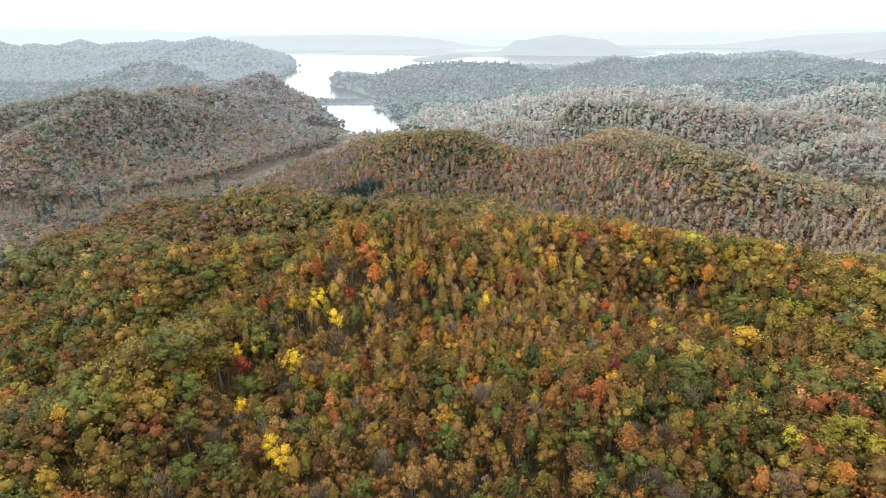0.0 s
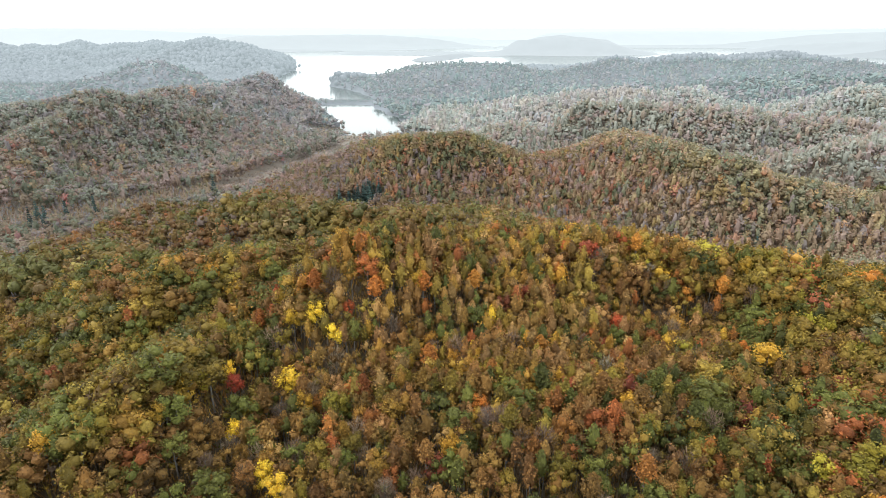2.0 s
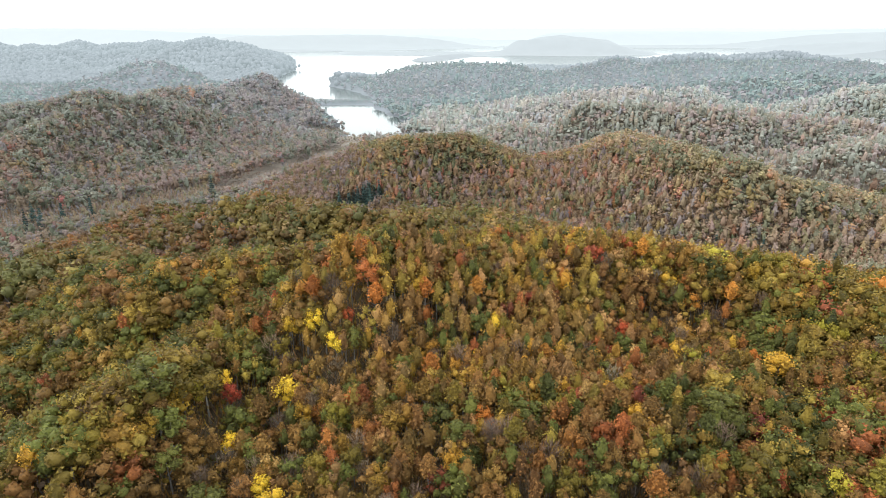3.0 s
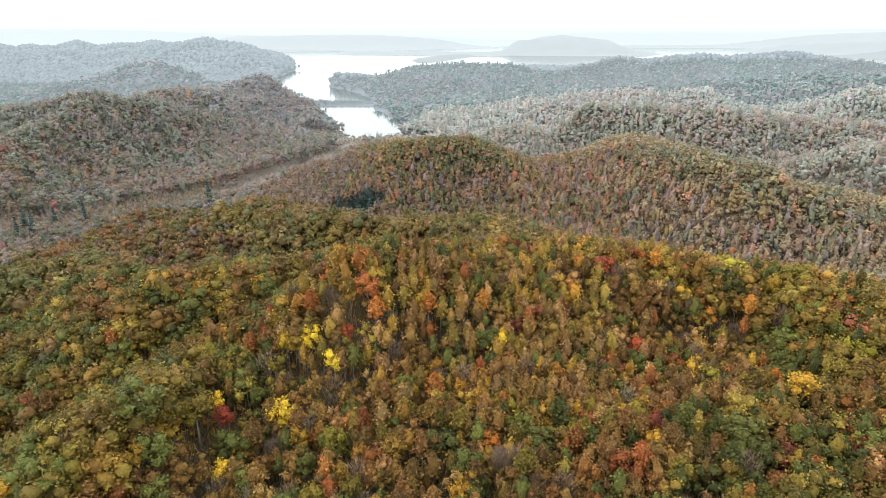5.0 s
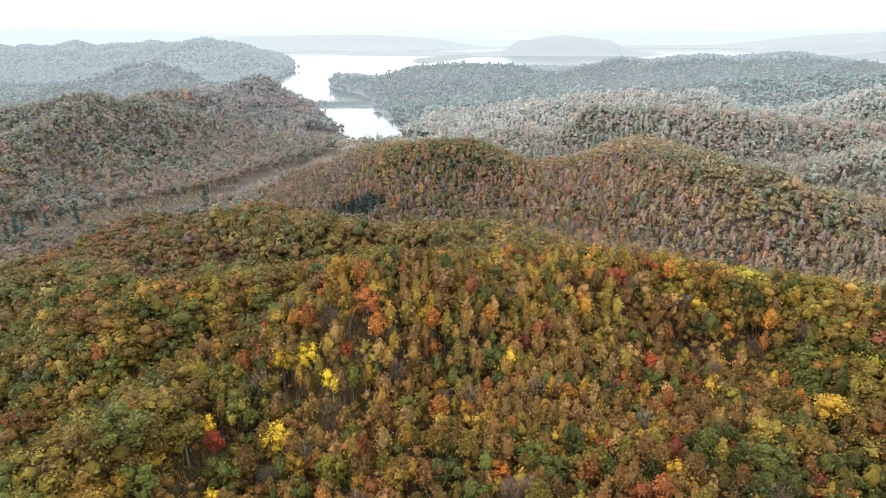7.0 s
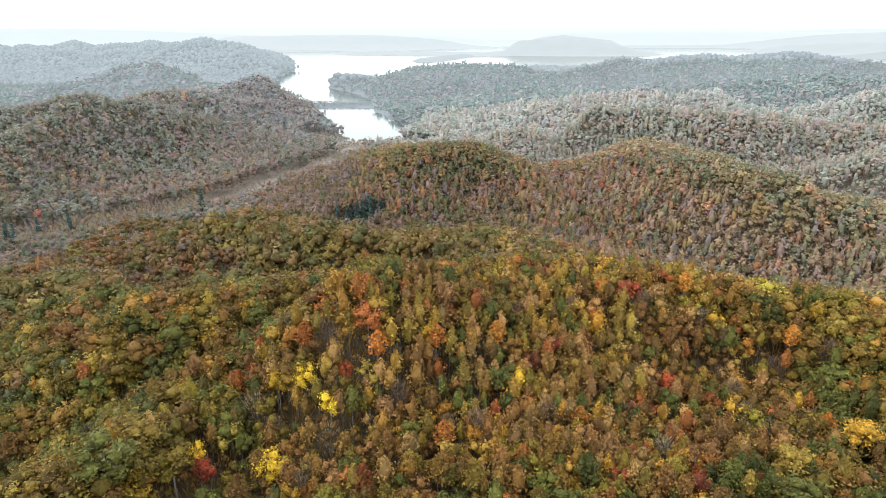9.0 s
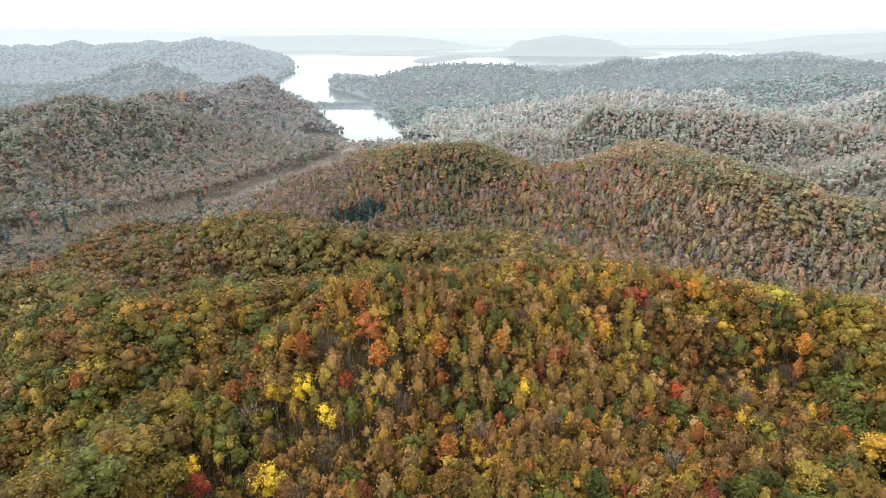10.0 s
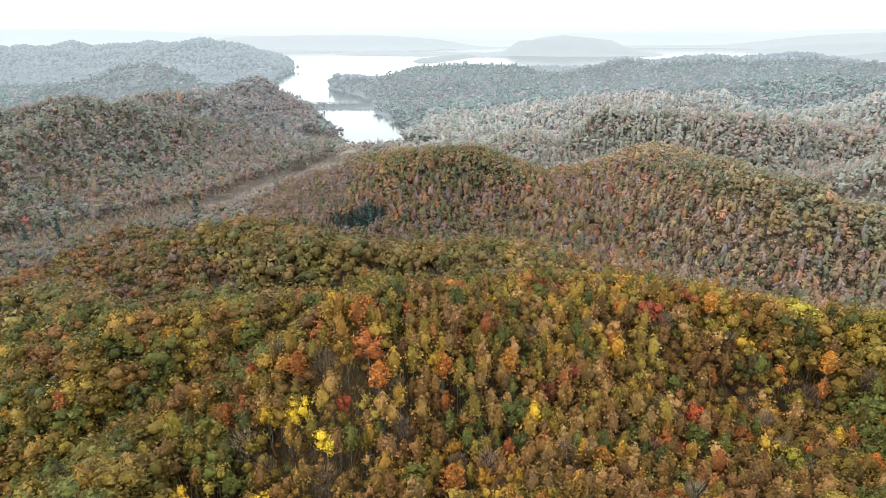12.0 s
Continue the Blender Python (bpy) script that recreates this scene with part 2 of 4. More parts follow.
CREEK = [(-172, 505), (-158, 540), (-136, 590), (-112, 660), (-106, 715)]
POND = [(-78, 818), (-106, 890), (-140, 970), (-168, 1045)]
INLET = [(-195, 1185), (-222, 1265), (-305, 1400), (-325, 1500), (-350, 1620)]
BASIN = [(-270, 1720), (-265, 2100), (-280, 2500)]
THICKET = [(-168, 500), (-212, 448), (-262, 405), (-340, 375)]
OPEN_FLOOR = [(x + 5, y - 14) for x, y in CREEK[:5]]
CAUSEWAY = [(-320, 1125), (-225, 1122), (-138, 1118)]


# the crests behind which the next fold of the hills lies: depth by x
SPUR_CREST = ((-520, 620), (-400, 640), (-335, 660), (-305, 760), (-258, 915), (-190, 940), (-150, 760), (-120, 600), (-100, 515), (-62, 540), (-30, 505), (14, 498), (64, 502), (104, 508), (142, 504), (165, 455), (175, 400), (200, 378), (235, 384), (300, 345), (600, 340))
HILL_CREST = ((-520, 620), (-400, 640), (-335, 660), (-305, 770), (-258, 925), (-190, 950), (-150, 800), (0, 850), (60, 870), (150, 835), (307, 840), (399, 810), (470, 770), (600, 720), (900, 680))


def crest_depth(x, line):
    return float(np.interp(x, [p[0] for p in line], [p[1] for p in line]))


def ground_height(x, y):
    x, y = np.asarray(x, float), np.asarray(y, float)
    h = ridge_field(x, y, RIDGES) + ridge_field(x, y, FAR_RIDGES)
    fold = np.sin(x * 0.061 + 1.7 * np.sin(y * 0.023)) * np.sin(y * 0.053 + 1.3 * np.sin(x * 0.031))
    h = h + 1.6 * fold * smooth(4, 14, h)
    spurs = np.sin(x * 0.034 + 2.1 * np.sin(y * 0.011 + 0.6)) * np.cos(y * 0.027 + 1.6 * np.sin(x * 0.013)) + 0.5 * np.sin(x * 0.071 - y * 0.019)
    h = h + 4.5 * spurs * smooth(10, 30, h) * smooth(590, 720, y) * smooth(1330, 1180, y)
    folds = np.sin(x * 0.019 + 1.4 * np.sin(y * 0.008)) * np.cos(y * 0.015 + 0.9 * np.sin(x * 0.011)) + 0.4 * np.sin(x * 0.047 + y * 0.021)
    h = h + 11.0 * folds * smooth(18, 50, h) * smooth(1500, 1680, y) * smooth(2700, 2400, y)
    shore = 3.0 * np.sin(x * 0.05 + y * 0.021) + 2.5 * np.sin(y * 0.083 - x * 0.03)
    wet = np.maximum(smooth(10, -10, line_distance(x, y, POND) - 51 + shore), smooth(12, -12, line_distance(x, y, INLET) - 62 + shore))
    wet = np.maximum(wet, smooth(15, -15, line_distance(x, y, BASIN) - 175 + 2 * shore))
    wet = np.maximum(wet, smooth(1900, 2050, y + 10 * shore) * smooth(3.0, 0.5, ridge_field(x, y, FAR_RIDGES)))
    wet = wet * smooth(22, 13, h)
    h = (2.2 + h) * (1 - wet) - 2.5 * wet
    bank = smooth(34, 27, line_distance(x, y, CAUSEWAY) + 0.3 * shore)
    return h * (1 - bank) + np.maximum(h, 1.5) * bank


def sheet(name, xs, ys, heights, mat, beyond=()):
    """A terrain mesh from a grid of places. beyond: what covers it from certain depths on."""
    rows, cols = xs.shape
    me = bpy.data.meshes.new(name)
    co = np.stack([xs, ys, heights], -1).reshape(-1, 3)
    i = (np.arange(rows - 1)[:, None] * cols + np.arange(cols - 1)).ravel()
    quads = np.stack([i, i + 1, i + cols + 1, i + cols], 1)
    fill(me, co, quads)
    me.materials.append(mat)
    for start, other in beyond:
        me.materials.append(other)
    depth_of = co[quads[:, 0], 1]
    me.polygons.foreach_set("material_index", sum((depth_of > start).astype(np.int32) for start, _ in beyond) if beyond else np.zeros(len(quads), np.int32))
    me.polygons.foreach_set("use_smooth", np.ones(len(quads), bool))
    return new(name, me)


def fill(me, co, faces):
    """Vertices and equal-sided faces into a mesh."""
    n, k = faces.shape
    me.vertices.add(len(co))
    me.vertices.foreach_set("co", np.ascontiguousarray(co, np.float32).ravel())
    me.loops.add(n * k)
    me.loops.foreach_set("vertex_index", np.ascontiguousarray(faces, np.int32).ravel())
    me.polygons.add(n)
    me.polygons.foreach_set("loop_start", np.arange(0, n * k, k, dtype=np.int32))
    me.polygons.foreach_set("loop_total", np.full(n, k, np.int32))
    me.update(calc_edges=True)


depth = np.concatenate([np.linspace(-500, 60, 12), np.linspace(72, 700, 66), np.linspace(710, 1640, 110), np.geomspace(1660, 4900, 56)])
across = np.linspace(-1, 1, 221)
across = np.sign(across) * np.abs(across) ** 1.5
gy = np.repeat(depth[:, None], len(across), 1)
gx = across * (np.maximum(gy, 0) * 0.95 + 420) + 0 * gy
# from the first band on, the ground glows with painted haze like the woods
ground = sheet("ground", gx, gy, ground_height(gx, gy), LITTER, ((300, HAZED_LITTER),) + tuple(zip(BANDS, FAR_BANDS)))
tagged(ground, "brown leaf-littered hills rolling out to the horizon", "ground", kind="structure")

wy = np.concatenate([np.linspace(740, 1200, 24), np.geomspace(1220, 4900, 30)])
wy = np.repeat(wy[:, None], 25, 1)
wx = np.linspace(-1, 1, 25) * wy * 1.0
tagged(sheet("water", wx, wy, 0 * wx, WATER), "calm pale lake reflecting the overcast sky", "lake", kind="structure")

# ---- trees ----
rng = np.random.default_rng(7)


def unit(v):
    return v / np.maximum(np.linalg.norm(v, axis=-1, keepdims=True), 1e-9)


G = (1 + 5**0.5) / 2
ICO = unit(np.array([(-1, G, 0), (1, G, 0), (-1, -G, 0), (1, -G, 0), (0, -1, G), (0, 1, G), (0, -1, -G), (0, 1, -G), (G, 0, -1), (G, 0, 1), (-G, 0, -1), (-G, 0, 1)], float))
ICO_TRI = np.array([(i, j, k) for i in range(12) for j in range(i + 1, 12) for k in range(j + 1, 12)
                    if max(np.linalg.norm(ICO[i] - ICO[j]), np.linalg.norm(ICO[j] - ICO[k]), np.linalg.norm(ICO[i] - ICO[k])) < 1.2])
turned = (np.cross(ICO[ICO_TRI[:, 1]] - ICO[ICO_TRI[:, 0]], ICO[ICO_TRI[:, 2]] - ICO[ICO_TRI[:, 0]]) * ICO[ICO_TRI[:, 0]]).sum(1) < 0
ICO_TRI[turned] = ICO_TRI[turned][:, ::-1]


def lobe_mesh(r, hubs, radii, flat=1.0):
    """Uneven bulges of foliage, as one set of vertices and triangles."""
    v, t = ICO, ICO_TRI
    n = len(hubs)
    co = hubs[:, None] + v[None] * radii[:, None, None] * r.uniform(0.66, 1.24, (n, len(v), 1)) * np.array([1, 1, flat])
    return co.reshape(-1, 3), (t[None] + len(v) * np.arange(n)[:, None, None]).reshape(-1, 3)


def sprays(r, centres, normals, size, jitter=0.8):
    """Small uneven leaf sprays: a triangle each, laid about its normal."""
    n = len(centres)
    nor = unit(normals + jitter * r.normal(size=(n, 3)))
    u = unit(np.cross(nor, r.normal(size=(n, 3))))
    v = np.cross(nor, u)
    s = size * r.uniform(0.6, 1.4, (n, 1, 1))
    corner = np.array([[-1, -0.6], [1, -0.6], [0, 1.1]])[None] * r.uniform(0.6, 1.2, (n, 3, 2))
    co = centres[:, None] + s * (corner[..., :1] * u[:, None] + corner[..., 1:] * v[:, None])
    return co.reshape(-1, 3), np.arange(3 * n).reshape(-1, 3)


def joined(*pieces):
    """Several (vertices, triangles) as one."""
    at, vs, ts = 0, [], []
    for v, t in pieces:
        vs.append(v)
        ts.append(t + at)
        at += len(v)
    return np.concatenate(vs), np.concatenate(ts)


# each crown is made for a tree 16 m high; lobes: how many bulges, n: how many sprays of what size


def round_crown(r, lobes, n, size):
    wide, tall, mid = 2.9, 3.5, 11.7
    a = np.arange(lobes) * 2.4 + r.uniform(0, 6.3) + r.uniform(-0.4, 0.4, lobes)
    z = np.linspace(0.72, -0.45, lobes) + r.uniform(-0.12, 0.12, lobes)
    rad = np.sqrt(np.clip(1 - z**2, 0, 1)) * r.uniform(0.42, 0.66, lobes)
    if lobes < 4:
        rad *= 0.6
    hub = np.stack([rad * np.cos(a) * wide, rad * np.sin(a) * wide, z * tall * 0.85 + mid], 1)
    big = r.uniform(0.48, 0.66, lobes) * wide * (1 if lobes > 4 else 1.35 if lobes > 2 else 1.6)
    if lobes == 1:
        hub[:], big = (0, 0, mid + 0.1), big * 1.15
    flat = 0.95 if lobes > 1 else 0.78
    k = r.integers(0, lobes, n)
    d = unit(r.normal(size=(n, 3)) + np.array([0, 0, 0.5]) + 0.25 * (hub[k] - np.array([0, 0, mid])))
    core = 0.42 if lobes < 3 else 0.50 if lobes < 5 else 0.58
    return joined(lobe_mesh(r, hub, big * core, flat), sprays(r, hub[k] + d * big[k][:, None] * r.uniform(0.48, 1.10, (n, 1)) * np.array([1, 1, flat]), d, size, 0.6 if lobes > 2 else 0.35))


def slender_crown(r, lobes, n, size):
    """A tapering, flame-shaped crown: an uneven spindle under a coat of leaf sprays."""
    rings, sides, n = 2 + lobes // 2, 5 + lobes // 4, int(n * 0.85)
    heights, widths = (10.0, 10.8, 11.9, 13.0, 14.2, 15.1, 15.9), (0.4, 1.2, 1.7, 1.65, 1.2, 0.6, 0.0)
    z = np.linspace(10.9, 14.6, rings)
    a = np.arange(sides) * 2 * np.pi / sides
    rad = np.interp(z, heights, widths)[:, None] * r.uniform(0.42, 0.86, (rings, sides))
    lean = r.normal(size=(rings, 2)) * 0.18
    co = np.stack([rad * np.cos(a) + lean[:, :1], rad * np.sin(a) + lean[:, 1:], z[:, None] + r.uniform(-0.4, 0.4, (rings, sides))], -1).reshape(-1, 3)
    co = np.concatenate([co, [(lean[0, 0], lean[0, 1], 10.1), (lean[-1, 0], lean[-1, 1], 15.2)]])
    tri = []
    for k in range(sides):
        m = (k + 1) % sides
        tri += [(m, k, len(co) - 2), ((rings - 1) * sides + k, (rings - 1) * sides + m, len(co) - 1)]
        for i in range(rings - 1):
            tri += [(i * sides + k, i * sides + m, (i + 1) * sides + m), (i * sides + k, (i + 1) * sides + m, (i + 1) * sides + k)]
    zs = 9.8 + 6.0 * r.uniform(0, 1, n) ** 0.85
    b = r.uniform(0, 2 * np.pi, n)
    reach = np.interp(zs, heights, widths) * r.uniform(0.55, 1.2, n) * (1 + 0.22 * np.sin(3 * b + 2.3 * zs)) + 0.08
    c = np.stack([reach * np.cos(b), reach * np.sin(b), zs], 1)
    d = np.stack([np.cos(b), np.sin(b), np.full(n, 0.75)], 1)
    return joined((co, np.array(tri)), sprays(r, c, d, size, 0.7))


def bare_crown(r, lobes, n, size):
    """Fine bare twigs fanning up and out, as thin slivers."""
    n = int(n * 2.4) + 40
    a, k = r.uniform(0, 2 * np.pi, n), r.uniform(0, 1, n) ** 0.7
    c = np.stack([2.1 * k * np.cos(a), 2.1 * k * np.sin(a), r.uniform(7.5, 14.4, n) - 1.4 * k], 1)
    d = unit(np.stack([0.6 * np.cos(a), 0.6 * np.sin(a), r.uniform(0.7, 2.4, n)], 1) + 0.35 * r.normal(size=(n, 3)))
    side = unit(np.cross(d, r.normal(size=(n, 3))))
    long, thin = r.uniform(0.6, 1.5, (n, 1)), size * r.uniform(0.16, 0.34, (n, 1))
    co = np.stack([c - thin * side, c + thin * side, c + long * d], 1)
    return co.reshape(-1, 3), np.arange(3 * n).reshape(-1, 3)


def conifer_crown(r, lobes, n, size):
    """Whorls of drooping boughs, narrowing to a spire."""
    z = 1 - 2 * r.uniform(0, 1, n) ** 0.7
    z = np.round(z * 6) / 6 + r.normal(size=n) * 0.02
    rad = (1 - z) * 1.6 * r.uniform(0.4, 1.05, n)
    a = r.uniform(0, 2 * np.pi, n)
    c = np.stack([rad * np.cos(a), rad * np.sin(a), 9 + 7.6 * z - 0.25 * rad], 1)
    d = np.stack([0.5 * np.cos(a), 0.5 * np.sin(a), 1 + 0 * a], 1)
    return sprays(r, c, d, size, 0.35)


def trunk_mesh(height, r0, r1, lean=0.0):
    """A tapered stem of four sides, from the ground to the given height."""
    ring = np.array([[1, 0], [0, 1], [-1, 0], [0, -1]], float)
    v = np.concatenate([np.c_[ring * r0, np.zeros(4)], np.c_[ring * r1 + lean, np.full(4, height)]])
    t = [(i, (i + 1) % 4, 4 + (i + 1) % 4) for i in range(4)] + [(i, 4 + (i + 1) % 4, 4 + i) for i in range(4)]
    return v, np.array(t)


FORMS = {"round": round_crown, "slender": slender_crown, "bare": bare_crown, "conifer": conifer_crown}


def write(me, co, tri, smooth_faces):
    fill(me, co, tri)
    me.polygons.foreach_set("use_smooth", smooth_faces)


def stand(name, label, spots, lobes, n, size, trunk, kinds=None, sink=0.0, category="woodland"):
    """Many trees as one mesh. spots: rows of x, y, height, girth, kind, form."""
    co, tri, mat, vary, at = [], [], [], [], 0
    groups = {}
    for s in spots:
        groups.setdefault((s[5], int(rng.integers(5))), []).append(s)
    for (form, v), rows in groups.items():
        r = np.random.default_rng(11 * v + len(form))
        q, t = FORMS[form](r, lobes, n, size)
        bark = np.zeros(len(t), bool)
        if trunk and (form != "round" or v < 2):
            stem = trunk_mesh(11.5, 0.17, 0.07, r.uniform(-0.4, 0.4))
            bark = np.r_[bark, np.ones(len(stem[1]), bool)]
            q, t = joined((q, t), stem)
        xy = np.array([(s[0], s[1]) for s in rows])
        z = ground_height(xy[:, 0], xy[:, 1])
        tall, girth = np.array([s[2] for s in rows]) / 16, np.array([s[3] for s in rows])
        a = rng.uniform(0, 2 * np.pi, len(rows))
        c, sn = np.cos(a)[:, None], np.sin(a)[:, None]
        g = (girth * tall)[:, None]
        x = (q[None, :, 0] * c - q[None, :, 1] * sn) * g + xy[:, :1]
        y = (q[None, :, 0] * sn + q[None, :, 1] * c) * g + xy[:, 1:]
        deep = (girth**0.85)[:, None]
        zz = (15 - (15 - q[None, :, 2]) * deep - sink) * tall[:, None] + z[:, None] - 0.1
        co.append(np.stack([x, y, zz], -1).reshape(-1, 3).astype(np.float32))
        tri.append((t[None] + len(q) * np.arange(len(rows))[:, None, None]).reshape(-1, 3) + at)
        at += len(q) * len(rows)
        kind = np.array([KINDS.index(s[4]) for s in rows])
        mat.append(np.where(bark[None], len(KINDS), kind[:, None]).ravel())
        vary.append(np.repeat(rng.uniform(0, 1, len(rows)), len(t)))
    me = bpy.data.meshes.new(name)
    mat = np.concatenate(mat)
    write(me, np.concatenate(co), np.concatenate(tri), np.ones(len(mat), bool))
    for k in KINDS:
        me.materials.append((kinds or SPECIES)[k])
    me.materials.append(BARK)
    me.polygons.foreach_set("material_index", mat.astype(np.int32))
    me.attributes.new("vary", "FLOAT", "FACE").data.foreach_set("value", np.concatenate(vary).astype(np.float32))
    return tagged(new(name, me), label, category, kind="stuff")


def canopy(name, label, xy, radius, mat, seed):
    """Far tree crowns: low, uneven domes, one mesh."""
    r = np.random.default_rng(seed)
    n = len(xy)
    s = radius * r.uniform(0.7, 1.3, n)
    z = ground_height(xy[:, 0], xy[:, 1]) + np.minimum(TREE, 12 + radius * 0.4) - s * 1.1 + r.normal(size=n) * 1.2
    co, tri = lobe_mesh(r, np.stack([xy[:, 0], xy[:, 1], z], 1), s, 1.1)
    me = bpy.data.meshes.new(name)
    write(me, co, tri, np.ones(len(tri), bool))
    me.materials.append(mat)
    me.attributes.new("vary", "FLOAT", "FACE").data.foreach_set("value", np.repeat(r.uniform(0, 1, n), len(ICO_TRI)).astype(np.float32))
    return tagged(new(name, me), label, "woodland", kind="stuff")


def scatter(y0, y1, step, seed, side=0.70, margin=36):
    """Places on a jittered grid over a fan of land between two depths."""
    r = np.random.default_rng(seed)
    ys = np.arange(y0, y1, step)
    half = side * y1 + margin
    xs = np.arange(-half, half, step)
    x, y = np.meshgrid(xs, ys)
    x = (x + 0.5 * step * (np.arange(len(ys)) % 2)[:, None] + r.uniform(-0.42, 0.42, x.shape) * step).ravel()
    y = (y + r.uniform(-0.42, 0.42, x.reshape(y.shape).shape) * step).ravel()
    keep = np.abs(x) < side * y + margin
    return np.stack([x[keep], y[keep]], 1)


def dry(xy, clear=0.15, clear_creek=13):
    """Leaves out the water, the shore and the creek meadow."""
    h = ground_height(xy[:, 0], xy[:, 1])
    wander = 3 * np.sin(xy[:, 0] * 0.09) + 3 * np.sin(xy[:, 1] * 0.11)
    shore = (line_distance(xy[:, 0], xy[:, 1], POND) < 112) & (xy[:, 1] < 800) & (h < 5.5) | (line_distance(xy[:, 0], xy[:, 1], CAUSEWAY) < 34) & (h < 5)
    pines = ((xy[:, 0] + 62) / 19) ** 2 + ((xy[:, 1] - 431) / 9) ** 2
    floor = line_distance(xy[:, 0], xy[:, 1], OPEN_FLOOR) + wander > clear_creek
    return xy[(h > clear) & ~shore & (pines > 1) & floor & (line_distance(xy[:, 0], xy[:, 1], CREEK) + wander > clear_creek)]


def wave(x, y, f, p):
    return 0.5 + 0.25 * math.sin(x * f + p + 1.3 * math.sin(y * f * 0.7)) + 0.25 * math.sin(y * f * 1.1 - 0.7 * p + 1.1 * math.sin(x * f * 0.8 + p))


def grow(xy, r, broad=1.0):
    """What grows at each place: rows of x, y, height, girth, kind, form."""
    x, y = xy[:, 0], xy[:, 1]
    h = ridge_field(x, y, RIDGES)
    around = sum(ridge_field(x + 26 * math.cos(a), y + 26 * math.sin(a), RIDGES) for a in (0.3, 1.6, 2.8, 4.1, 5.4)) / 5
    swell = np.clip((h - around) / 4.5, -1, 1)
    full = ground_height(x, y)
    wider = sum(ground_height(x + 42 * math.cos(a), y + 42 * math.sin(a)) for a in (0.3, 1.6, 2.8, 4.1, 5.4)) / 5
    swell = np.where(y > 560, np.clip((full - wider) / 4.0, -1, 1), swell)
    return [pick(*row, r, wide) for *row, wide in zip(x, y, h, swell, np.broadcast_to(broad, x.shape))]


def in_thicket(x, y):
    """The band of low, pale trees along the valley floor."""
    return x < -140 and float(line_distance(np.array([x]), np.array([y]), THICKET)[0]) < 20


